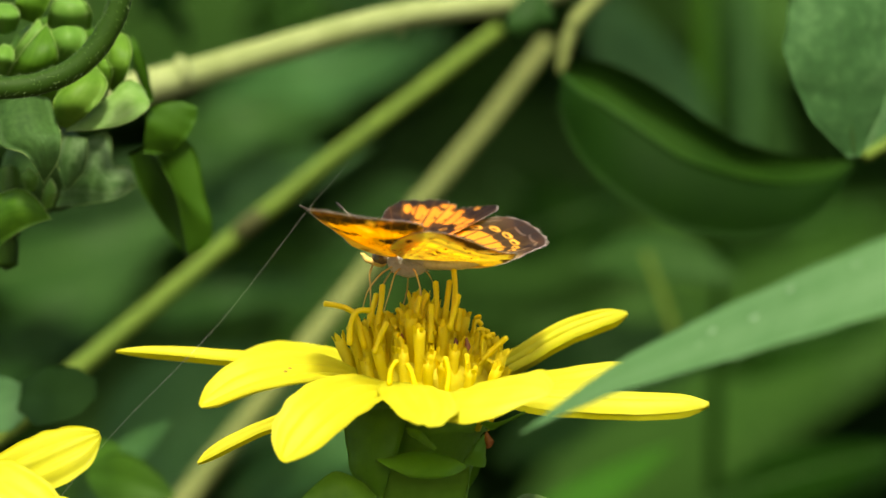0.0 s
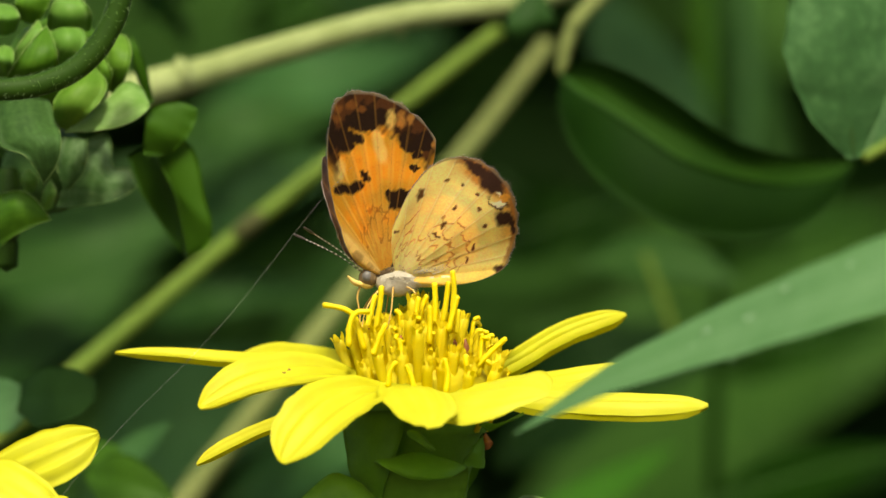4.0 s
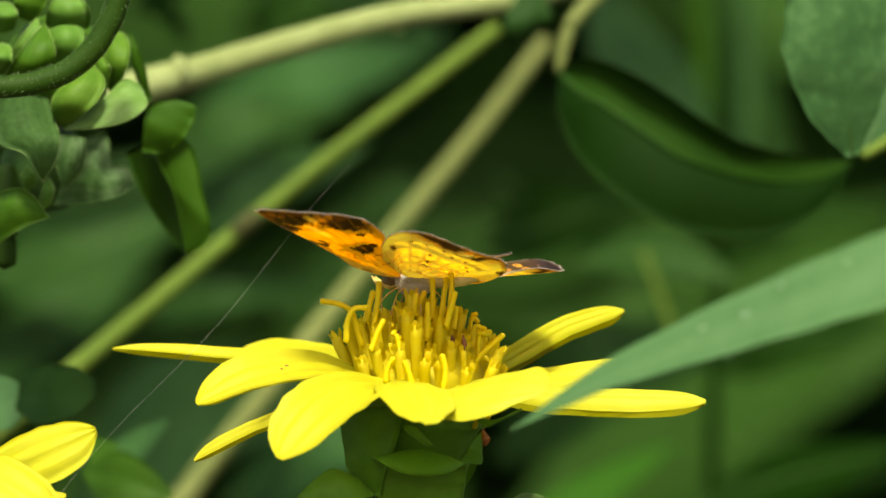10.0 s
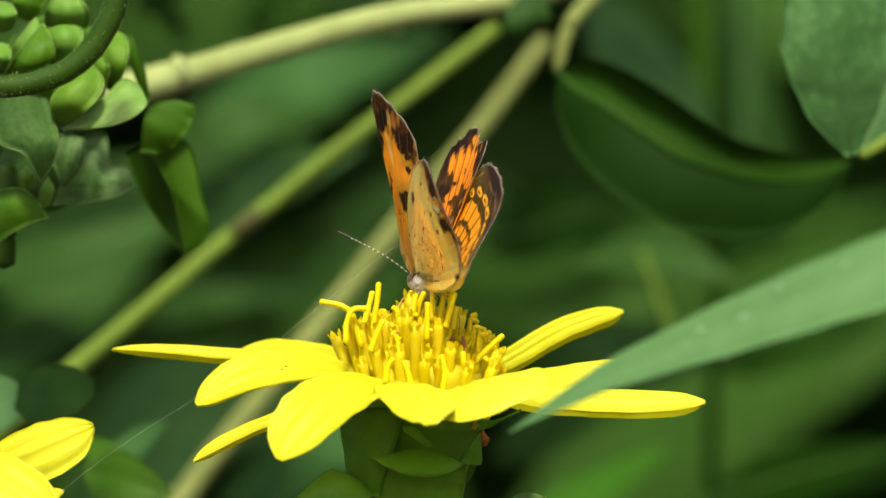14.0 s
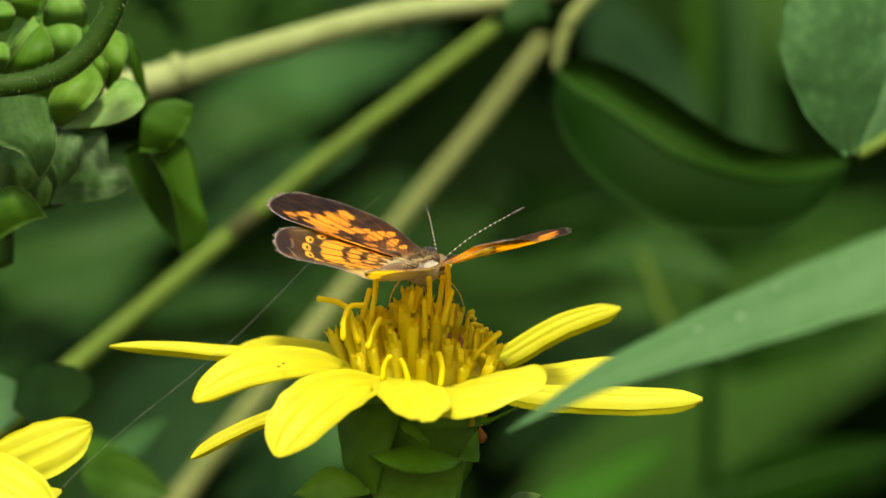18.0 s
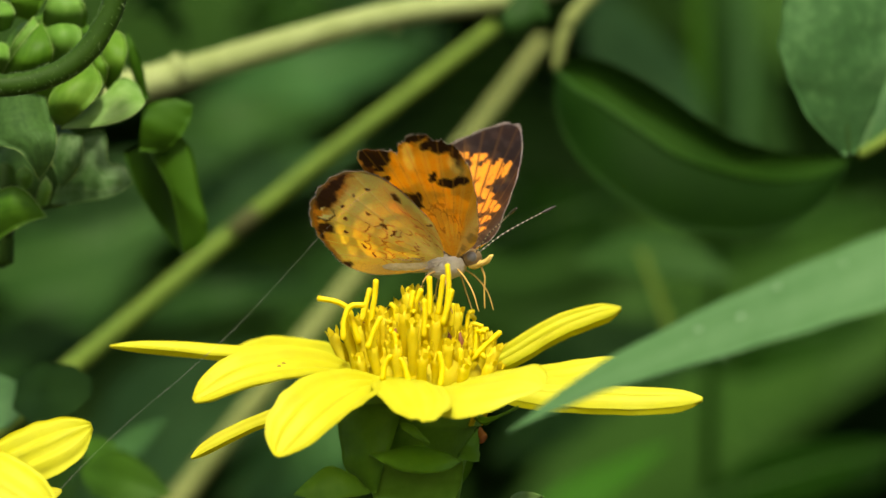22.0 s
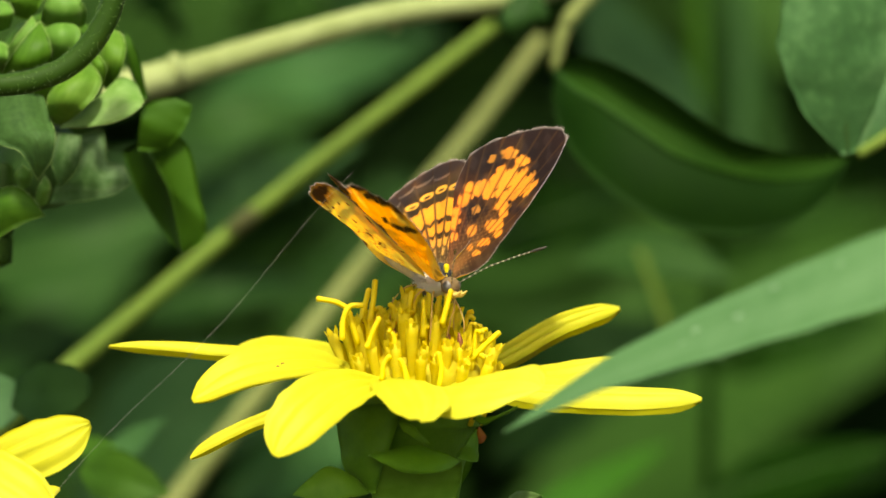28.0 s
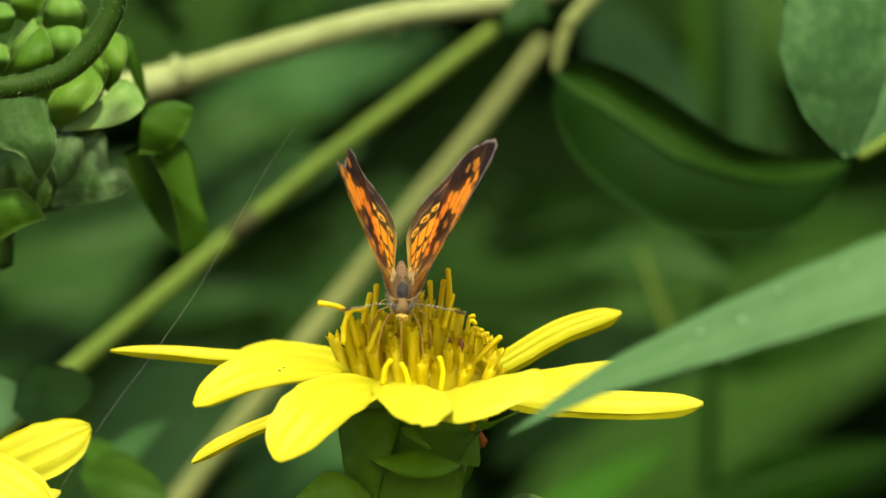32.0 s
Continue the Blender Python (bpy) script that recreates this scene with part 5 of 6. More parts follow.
def hind_upper(ang, q, x, y):
    j = wobble(x, y, 4.5, 9.0)
    k, f = cells(ang, HIND_VEINS)
    arch = 1 - 4 * (f - 0.5) ** 2
    col = np.ones(x.shape + (3,)) * np.array(BROWN)
    col = blend(col, soft_step(0.78, 0.95, q) * 0.5, (0.07, 0.051, 0.045))
    side = soft_step(106, 113, ang + 26 * (0.72 - q) + 2 * j) * soft_step(178, 172, ang)
    # broad orange cells, then rows of smaller ones towards the root
    for q0, q1, d, lo, sd, gap, tint in ((0.56, 0.71, 0.03, 0.0, 31, 0.03, (0.77, 0.28, 0.03)), (0.435, 0.52, 0.04, 0.1, 32, 0.08, (0.77, 0.28, 0.03)), (0.325, 0.395, 0.04, 0.15, 33, 0.1, (0.72, 0.3, 0.05)), (0.22, 0.28, 0.03, 0.25, 34, 0.12, (0.55, 0.3, 0.09))):
        rng = np.random.RandomState(sd)
        here = (rng.rand(len(HIND_VEINS) + 1) >= lo)[k]
        mid = q + d * arch - rng.uniform(-0.015, 0.015, len(HIND_VEINS) + 1)[k] + 0.01 * j
        row = soft_step(q0 - 0.01, q0 + 0.012, mid) * soft_step(q1 + 0.01, q1 - 0.012, mid) * soft_step(gap, gap + 0.1, f) * soft_step(1 - gap, 0.9 - gap, f) * here
        col = blend(col, row * side, tint)
    # a row of flat lunules, each with a dark eye
    for a in (114.5, 123.5, 132.5, 141.5, 150.5, 159.5, 168.5):
        r, reach = math.radians(a), np.interp(a, HIND_ANGLE, HIND_REACH)
        cx, cy = math.cos(r) * reach * 0.775, math.sin(r) * reach * 0.775
        col = blend(col, spot(x, y, cx, cy, 0.37, 0.68, a, 0.16) * 0.95, (0.82, 0.38, 0.06))
        col = blend(col, spot(x, y, cx - 0.08 * math.cos(r), cy - 0.08 * math.sin(r), 0.15, 0.36, a, 0.25), BROWN)
    col = blend(col, veins(ang, q, HIND_VEINS, 0.55) * 0.85, (0.06, 0.03, 0.016))
    col = blend(col, crescents(ang, q, HIND_VEINS, 0.9, 0.02, 0.012, 24, 0.9) * 0.4, (0.4, 0.3, 0.24))
    col = blend(col, soft_step(0.2, 0.6, wobble(x, y, 9.0, 4.0)) * soft_step(0.45, 0.2, q) * 0.4, (0.3, 0.2, 0.1))
    col = blend(col, soft_step(0.2, 0.08, q) * 0.6, (0.3, 0.18, 0.08))
    col = blend(col, soft_step(172, 180, ang) * 0.8, (0.62, 0.46, 0.18))
    return blend(col, soft_step(0.985, 0.994, q) * 0.7, (0.36, 0.31, 0.27))


def wing(name, angles, reach, under, upper, sign, parent, label, torn=0.0, seed=1):
    """A wing: a thin two-skinned sheet with its own pattern on either skin, veins that stand out and a slightly ragged rim."""
    na, nq = 200, 130
    ang = np.linspace(angles[0], angles[-1], na)
    rr = np.interp(ang, angles, reach)
    for _ in range(3):
        rr[1:-1] = 0.25 * rr[:-2] + 0.5 * rr[1:-1] + 0.25 * rr[2:]
    rng = np.random.RandomState(seed)
    whole = rr.copy()
    rr = rr * (1 + 0.006 * np.sin(ang * 0.9) + 0.004 * rng.uniform(-1, 1, na))
    if torn:
        keep = np.interp(ang, TORN_ANGLE, TORN_SHARE)
        nicks = np.interp(ang, np.arange(60, 121, 1.7), rng.uniform(-1, 1, 36))
        rr = rr * (keep + torn * (nicks + 0.3 * rng.uniform(-1, 1, na)) * (keep < 0.99))
    q = np.linspace(0.0, 1, nq) ** 0.85
    A, Q = np.meshgrid(ang, q, indexing="ij")
    R = Q * rr[:, None]
    X, Y = R * np.cos(np.radians(A)), R * np.sin(np.radians(A))
    full = R / whole[:, None]
    vein = veins(A, Q, FORE_VEINS if angles is FORE_ANGLE else HIND_VEINS, 0.7)
    bow = 0.35 * np.sin(A * 0.12) * Q + 0.5 * Q * Q
    # the hindwing's inner margin folds round the abdomen
    inner = np.clip(-Y, 0, None)
    Y, bow = Y + 0.2 * inner, bow - 0.36 * inner
    half = 0.03 + 0.02 * vein
    cols, verts = [], []
    for zz, fn in ((bow + half, upper), (bow - half, under)):
        verts.append(np.stack([X, Y * sign, zz], -1).reshape(-1, 3))
        cols.append(np.clip(fn(A, full, X, R * np.sin(np.radians(A))), 0.004, 1).reshape(-1, 3))
    verts = np.vstack(verts)
    off = na * nq
    faces, mats = [], []
    for i in range(na - 1):
        for j in range(nq - 1):
            a = i * nq + j
            f = (a, a + nq, a + nq + 1, a + 1) if sign < 0 else (a, a + 1, a + nq + 1, a + nq)
            g = tuple(off + k for k in reversed(f))
            # the upper skin looks along +z
            faces.append(f[::-1])
            faces.append(g[::-1])
            mats += [0, 1]
    rim = [i * nq + nq - 1 for i in range(na)]
    for loop in (rim, list(range(nq)), [(na - 1) * nq + j for j in range(nq)]):
        for a, b in zip(loop, loop[1:]):
            faces.append((a, b, off + b, off + a))
            mats.append(0)
    me = bpy.data.meshes.new(name)
    me.from_pydata((verts * MM).tolist(), [], faces)
    me.materials.append(WING_UP)
    me.materials.append(WING_DOWN)
    me.polygons.foreach_set("material_index", mats)
    me.polygons.foreach_set("use_smooth", [True] * len(faces))
    la = me.color_attributes.new("pattern", "FLOAT_COLOR", "POINT")
    rgba = np.hstack([np.vstack(cols), np.ones((len(verts), 1))]).astype(np.float32)
    la.data.foreach_set("color", rgba.ravel())
    me.update()
    ob = new(name, me)
    ob.parent = parent
    ORIGIN[ob] = Vector((0, 0, 0))
    # a ragged fringe of pale scales along the outer rim
    hairs = []
    for i in range(300):
        k = rng.randint(int(na * 0.18), int(na * 0.82))
        p = np.array((X[k, -1], Y[k, -1] * sign, bow[k, -1])) + rng.normal(size=3) * 0.02
        d = unit((X[k, -1], Y[k, -1] * sign, 0)) + rng.normal(size=3) * 0.25
        hairs.append(tube([p, p + d * rng.uniform(0.05, 0.2)], [0.03, 0.01], 1, 3))
    tagged(part("fringe", joined(hairs), FRINGE, ob, "ragged pale fringe of the wing"), kind="stuff")
    return tagged(ob, label)


def butterfly():
    root = thing("butterfly", (0, 0, 0), "orange and dark brown butterfly feeding on the yellow flower", "butterfly")
    X, Y, Z = (1, 0, 0), (0, 1, 0), (0, 0, 1)
    part("thorax", lump((-0.5, 0, -0.2), (X, Y, Z), (1.9, 1.2, 1.4), 16, 20, bumps=0.03), FUR_WHITE, root, "pale furry thorax")
    part("back", lump((-0.2, 0, 0.6), (X, Y, Z), (2.0, 0.95, 0.95), 14, 18, bumps=0.05), FUR, root, "golden brown furry back")
    part("back_stripe", lump((0.55, 0, 0.9), (X, Y, Z), (1.2, 0.6, 0.86), 12, 14, bumps=0.04), FUR_DARK, root, "dark grey stripe on the back")
    abdomen = part("abdomen", tube([(-1.8, 0, -0.1), (-3.6, 0, -0.05), (-5.6, 0, 0.1), (-7.4, 0, 0.3)], [0.66, 0.7, 0.64, 0.3], 26, 14, 0.03), BELLY, root, "pale buff segmented abdomen")
    part("abdomen_back", tube([(-1.8, 0, 0.18), (-3.6, 0, 0.25), (-5.6, 0, 0.35), (-7.45, 0, 0.42)], [0.58, 0.62, 0.56, 0.3], 26, 14, 0.04), FUR_BROWN, abdomen, "brown upper side of the abdomen")
    head = part("head", lump((1.95, 0, 0.1), (X, Y, Z), (0.85, 0.85, 0.85), 12, 16, bumps=0.04), FUR, root)
    part("face", lump((2.1, 0, -0.35), (X, Y, Z), (0.75, 0.58, 0.55), 10, 14, bumps=0.05), PALP, head, "yellowish face")
    for s in (1, -1):
        part("eye", lump((2.08, s * 0.52, 0.18), (X, Y, Z), (0.5, 0.38, 0.52), 12, 16), EYE, head, "dark rounded eye")
        part("palp", tube([(2.5, s * 0.25, -0.5), (3.2, s * 0.28, -0.3), (3.8, s * 0.3, 0.25)], [0.26, 0.24, 0.06], 10, 8, 0.08), PALP, head)
    part("proboscis", tube([(2.7, 0, -0.7), (2.95, 0, -1.6), (2.8, 0, -2.8), (2.7, 0, -4.4)], [0.1, 0.08, 0.07], 14, 6), LEG, head)
    feelers = []
    for s in (1, -1):
        way = [(2.4, s * 0.35, 0.5), (4.4, s * 1.9, 1.6), (6.4, s * 3.4, 2.3), (8.1, s * 4.8, 2.8)]
        feelers.append(part("antenna", tube(way, [0.05, 0.045, 0.045, 0.055], 30, 6, 0.1), FEELER, root, "thin banded antenna"))
        f = feelers[-1]
        c = curve_points(way, 44)
        tagged(part("bands", joined([tube([c[k], c[k + 1]], [0.062, 0.062], 1, 6) for k in range(3, 40, 3)]), FUR_WHITE, f, "white rings on the antenna"), kind="stuff")
        part("club", tube([(7.7, s * 4.45, 2.7), (8.1, s * 4.8, 2.8), (8.8, s * 5.35, 3.0)], [0.07, 0.14, 0.09], 8, 8), CLUB, f, "dark antenna club")
    for bx, fx, fy, kz in ((0.7, 2.4, 1.9, -1.3), (-0.2, 0.2, 2.6, -1.1), (-1.2, -2.6, 2.3, -1.0)):
        for s in (1, -1):
            leg = [(bx, s * 0.7, -0.7), ((bx + fx) / 2, s * (fy * 0.75), kz - 0.2), (fx, s * fy, -2.9), (fx + 0.4, s * (fy + 0.1), -4.6)]
            part("leg", tube(leg, [0.09, 0.075, 0.065, 0.05], 16, 7, 0.05), LEG, root)
    # fur on breast, back and wing roots: fine hairs lying backwards
    rng = np.random.RandomState(5)
    hairs, brown, tufts = [], [], []
    for i in range(420):
        d = unit(rng.normal(size=3) * (1, 1, 0.9))
        d[2] = -abs(d[2]) + 0.25
        p = np.array((-0.5, 0, -0.2)) + d * np.array((1.9, 1.2, 1.4)) * 0.97
        hairs.append(tube([p, p + (d * 0.6 + np.array((-0.5, 0, -0.15))) * rng.uniform(0.35, 0.75)], [0.035, 0.01], 1, 3))
    for i in range(260):
        d = unit(rng.normal(size=3))
        d[2] = abs(d[2])
        p = np.array((-0.2, 0, 0.6)) + d * np.array((2.0, 0.95, 0.95)) * 0.97
        brown.append(tube([p, p + (d * 0.5 + np.array((-0.6, 0, 0.1))) * rng.uniform(0.3, 0.7)], [0.035, 0.01], 1, 3))
    for i in range(220):
        p = np.array((rng.uniform(-4.0, 0.6), rng.choice((-1, 1)) * rng.uniform(0.5, 0.95), rng.uniform(0.3, 0.9)))
        tufts.append(tube([p, p + np.array((-1.0, 0.25 * np.sign(p[1]), 0.35)) * rng.uniform(0.6, 1.2)], [0.035, 0.01], 1, 3))
    tagged(part("back_fur", joined(brown), FUR, root, "golden brown hairs on the back"), kind="stuff")
    tagged(part("side_fur", joined(tufts), BELLY, root, "pale golden hairs beside the wing roots"), kind="stuff")
    tagged(part("fur", joined(hairs), FUR_WHITE, root, "pale bristly fur on the breast"), kind="stuff")
    lf = wing("forewing", FORE_ANGLE, FORE_REACH, fore_under, fore_upper, 1, root, "whole orange forewing with dark brown tip", 0, 1)
    lh = wing("hindwing", HIND_ANGLE, HIND_REACH, hind_under, hind_upper, 1, root, "hindwing, cream below and orange above", 0, 2)
    rf = wing("forewing", FORE_ANGLE, FORE_REACH, fore_under, fore_upper, -1, root, "orange forewing with a torn tip", 0.022, 3)
    rh = wing("hindwing", HIND_ANGLE, HIND_REACH, hind_under, hind_upper, -1, root, "hindwing, cream below and orange above", 0, 4)
    return root, lf, lh, rf, rh, feelers, abdomen


BUTTERFLY, LEFT_FORE, LEFT_HIND, RIGHT_FORE, RIGHT_HIND, FEELERS, ABDOMEN = butterfly()


# ---- silk thread ----
def silk():
    root = thing("silk_thread", (-33.0, -10.0, 728.6), "fine loose spider silk thread drifting before the leaves", "silk thread")
    o = ORIGIN[root]
    pts = [(o[0] + d, o[1] + 0.4 * math.sin(d * 0.3), o[2] + 0.35 * math.sin(d * 0.21 + 0.5)) for d in (-3, 3, 9, 15, 21, 27, 33, 38)]
    part("thread", tube(pts, [0.013, 0.013, 0.014, 0.014, 0.013, 0.012, 0.01, 0.006], 60, 5), SILK, root)
    return root


THREAD = silk()


# ---- what moves ----
def motions():
    # seconds; place in mm; heading, nose-down tilt, lean in degrees; how far the left and right wings are raised; forward sweep of the forewings
    rows = [
        (0.0, -3.70, 0.0, 749.10, 163.2, -4.2, -1.6, 13.8, 18.2, -1.3),
        (0.2, -3.61, 0.0, 749.07, 161.0, -13.3, -3.6, 49.7, 52.3, -1.2),
        (0.4, -4.46, 0.0, 748.26, 164.4, -10.6, 1.1, 18.2, 18.1, 1.7),
        (0.6, -2.38, 0.0, 748.07, 176.1, -10.9, -2.2, -0.4, 5.1, 21.8),
        (0.8, -4.54, 0.0, 747.76, 180.5, -1.1, 1.9, 42.1, 42.3, 10.0),
        (1.0, -4.04, 0.0, 747.12, 176.3, -0.3, 1.5, 58.8, 58.0, 2.5),
        (2.0, -5.31, 0.0, 747.49, 176.5, 7.8, 0.5, 65.7, 64.5, 1.1),
        (2.2, -4.94, 0.0, 747.96, 172.9, -0.1, -0.1, 61.2, 60.3, -1.7),
        (2.4, -5.55, 0.0, 748.43, 172.2, 4.3, -0.4, 25.6, 29.9, 1.5),
        (2.6, -4.77, 0.0, 746.91, 186.5, 1.2, -0.3, 40.4, 40.7, 7.4),
        (2.8, -4.63, 0.0, 746.98, 176.0, 2.3, 0.6, 75.5, 73.7, 2.2),
        (3.0, -5.09, 0.0, 746.77, 192.2, 7.4, 4.4, 76.3, 61.7, 2.8),
        (3.4, -4.72, 0.0, 746.97, 190.8, 4.9, 4.9, 73.3, 64.3, 5.2),
        (5.5, -4.84, 0.0, 748.21, 176.6, -6.1, -2.2, 39.0, 45.4, 6.1),
        (5.7, -4.47, 0.0, 746.93, 183.7, 1.5, -1.4, 18.8, 20.2, 14.6),
        (5.9, -4.52, 0.0, 745.81, 194.1, 2.2, 2.4, 65.4, 51.6, 5.1),
        (6.0, -4.96, 0.0, 746.57, 197.4, 3.7, 2.0, 69.6, 59.1, 0.5),
        (6.4, -6.35, 0.0, 746.63, 193.5, 12.7, 5.5, 78.7, 59.0, 6.3),
        (7.0, -5.94, 0.0, 747.05, 191.3, 4.4, 1.8, 64.3, 56.0, 8.2),
        (7.2, -5.55, 0.0, 747.83, 171.7, 0.5, -10.5, 71.8, 76.1, 10.9),
        (7.4, -5.61, 0.0, 747.70, 162.5, -4.3, -3.3, 22.9, 30.6, -1.3),
        (7.6, -5.01, 0.0, 747.08, 181.8, 4.6, 0.4, 42.8, 42.9, 9.3),
        (8.0, -5.26, 0.0, 747.12, 173.6, 3.9, 0.7, 72.0, 70.4, 4.9),
        (8.6, -4.91, 0.0, 747.06, 174.7, 9.3, 1.0, 70.0, 68.6, 4.7),
        (9.0, -4.76, 0.0, 747.88, 164.4, -0.6, -2.7, 50.2, 44.0, 6.9),
        (9.2, -4.83, 0.0, 748.57, 161.8, -7.7, -5.9, 59.9, 57.1, 2.8),
        (9.4, -4.71, 0.0, 748.55, 150.1, -6.0, -6.1, 65.6, 56.2, 1.3),
        (9.6, -3.48, 0.0, 747.07, 148.0, -0.3, -0.0, 43.8, 39.4, 7.0),
        (9.8, -3.17, 0.0, 747.21, 145.8, 1.4, 2.3, 0.4, -5.7, 6.8),
        (10.0, -2.87, 0.0, 747.2, 149.0, -0.1, 2.6, 17.5, 9.0, 10.0),
        (10.2, -2.89, 0.0, 748.50, 131.1, -5.8, 7.5, 50.8, 54.1, 2.8),
        (10.4, -3.01, 0.0, 748.09, 131.1, -2.2, 5.9, 46.4, 35.9, 6.3),
        (10.6, -2.57, 0.0, 747.28, 134.5, -1.8, 4.0, 27.3, 13.3, 11.8),
        (10.8, -2.55, 0.0, 747.73, 129.7, -0.5, 2.6, 39.8, 27.7, 6.2),
        (11.0, -1.84, 0.0, 748.80, 113.0, -5.5, 2.2, 61.7, 54.1, 7.4),
        (11.2, -1.90, 0.0, 748.09, 112.3, -4.7, -0.3, 38.1, 33.3, 3.9),
        (11.4, -2.19, 0.0, 748.15, 99.6, 4.0, 1.0, 7.9, 4.9, 2.9),
        (11.6, -2.12, 0.0, 748.28, 99.6, 3.8, 0.2, 3.6, 2.9, 1.9),
        (11.8, -1.53, 0.0, 748.76, 106.4, -8.7, -2.5, 34.4, 38.1, 4.4),
        (12.0, -1.54, 0.0, 748.92, 103.6, -10.8, -0.4, 16.3, 17.2, 5.7),
        (12.2, -1.67, 0.0, 748.33, 103.6, -8.1, -1.3, 7.3, 9.4, 3.1),
        (12.4, -1.16, 0.0, 748.48, 108.4, -10.4, -1.8, 37.8, 37.5, 2.7),
        (12.6, -1.38, 0.0, 748.81, 99.6, -12.5, -0.7, 50.1, 47.3, 11.6),
        (12.8, -1.47, 0.0, 747.77, 112.2, -7.9, -1.4, 38.8, 38.4, 1.4),
        (13.0, -1.98, 0.0, 747.3, 107.0, -0.2, 1.0, 55.5, 64.6, 10.5),
        (13.4, -1.07, 0.0, 747.03, 110.1, 0.9, -1.0, 69.9, 68.3, 7.9),
        (13.7, -1.34, 0.0, 747.91, 105.7, -4.8, -3.9, 67.4, 58.5, 7.3),
        (14.0, -1.50, 0.0, 746.9, 109.0, -2.9, -1.8, 80.5, 68.5, 7.4),
        (14.5, -0.90, 0.0, 746.63, 112.7, -1.8, 1.7, 83.8, 69.8, 5.2),
        (16.5, -1.03, 0.0, 747.28, 79.5, 12.9, 5.5, 86.2, 79.4, 3.6),
        (16.7, -0.61, 0.0, 747.32, 72.2, 16.7, -1.8, 86.5, 76.6, 1.7),
        (16.9, -1.15, 0.0, 747.25, 77.1, 11.4, 0.2, 87.3, 79.0, 10.5),
        (17.0, -1.04, 0.0, 747.1, 69.8, 7.9, -3.4, 84.0, 74.0, 3.5),
        (17.1, -1.47, 0.0, 748.95, 58.1, -9.9, -2.6, 55.8, 62.0, 3.6),
        (17.3, -1.11, 0.0, 748.28, 53.0, -8.3, -0.3, 23.1, 25.6, -0.3),
        (17.5, -1.58, 0.0, 748.44, 56.5, -3.9, -2.0, 45.1, 48.0, 5.7),
        (17.7, -1.90, 0.0, 748.55, 54.3, -15.8, 1.4, 43.3, 40.8, 3.5),
        (18.0, -1.20, 0.0, 748.20, 54.7, -7.1, 1.3, 19.0, 11.4, -1.4),
        (18.2, -1.13, 0.0, 748.35, 53.1, -18.0, 2.2, 39.9, 37.6, 2.8),
        (18.4, -0.54, 0.0, 748.25, 54.0, -12.2, 1.0, 37.4, 37.7, 2.5),
        (18.6, 0.22, 0.0, 748.12, 58.4, 0.9, -7.7, 53.5, 65.5, 10.4),
        (18.8, -1.26, 0.0, 746.71, 43.9, 16.0, -8.6, 78.0, 91.6, 9.5),
        (19.0, -1.08, 0.0, 746.72, 40.5, 15.6, -5.2, 77.0, 91.2, 9.0),
        (19.4, 0.39, 0.0, 748.12, 46.9, 8.5, -0.9, 70.8, 72.3, 0.3),
        (19.6, -0.42, 0.0, 749.33, 21.3, -5.9, -0.0, 55.1, 55.7, 3.8),
        (19.8, 2.42, 0.0, 748.22, -17.3, 3.3, -14.4, -4.1, 38.5, -6.6),
        (20.0, 1.32, 0.0, 748.74, -28.4, 1.9, -1.4, 49.4, 62.9, -0.6),
        (20.2, 0.76, 0.0, 749.10, -22.3, -3.4, -1.5, 16.4, 19.7, 3.7),
        (20.4, 0.42, 0.0, 748.88, -26.8, -4.4, -1.4, 51.2, 63.8, -0.9),
        (20.6, 0.87, 0.0, 749.08, -22.7, -3.7, -0.4, 29.3, 30.2, 2.1),
        (20.8, 1.35, 0.0, 749.44, -21.2, -5.7, -1.2, -2.7, 0.6, 0.8),
        (21.0, 1.01, 0.0, 749.31, -23.8, 3.3, -4.1, 19.7, 29.7, -1.6),
        (21.2, 0.91, 0.0, 749.11, -20.6, -5.2, -3.7, 43.6, 57.7, -1.4),
        (21.4, 0.91, 0.0, 748.55, -15.3, -5.0, -3.2, 12.7, 21.8, -3.7),
        (21.6, 1.46, 0.0, 749.39, -18.2, -3.3, -0.3, -9.5, -8.4, -0.2),
        (21.8, 1.15, 0.0, 748.88, -17.4, -3.3, -1.0, 5.4, 8.6, -0.1),
        (22.0, 1.08, 0.0, 748.69, -19.6, -4.9, 1.2, 42.9, 49.8, -1.8),
        (22.2, 1.27, 0.0, 748.87, -21.9, -5.9, -2.2, 56.3, 66.1, -3.3),
        (22.4, 1.47, 0.0, 749.12, -17.4, -8.7, -2.3, 18.7, 26.1, 1.7),
        (22.6, 1.05, 0.0, 748.72, -22.0, -5.1, -1.4, 14.5, 18.6, 0.7),
        (22.8, 1.17, 0.0, 749.17, -21.8, -10.6, -1.8, 49.0, 57.2, -3.1),
        (23.0, 0.68, 0.0, 749.17, -25.3, -3.7, -5.1, 78.0, 77.5, -2.1),
        (23.2, 1.37, 0.0, 748.85, -20.9, -3.2, -0.9, 48.9, 58.6, -2.9),
        (23.4, 1.56, 0.0, 749.10, -17.3, -2.0, -2.3, 19.2, 25.6, -1.0),
        (23.6, 1.73, 0.0, 749.01, -15.8, -3.7, -0.9, -6.0, -3.5, 1.0),
        (24.0, 0.81, 0.0, 748.85, -16.8, 0.6, -1.6, 11.2, 14.9, -2.9),
        (24.2, 1.02, 0.0, 748.92, -31.2, -9.1, 1.5, 60.2, 64.7, 0.5),
        (24.4, 0.23, 0.0, 748.50, -31.3, 0.6, 1.1, 31.9, 34.9, 4.8),
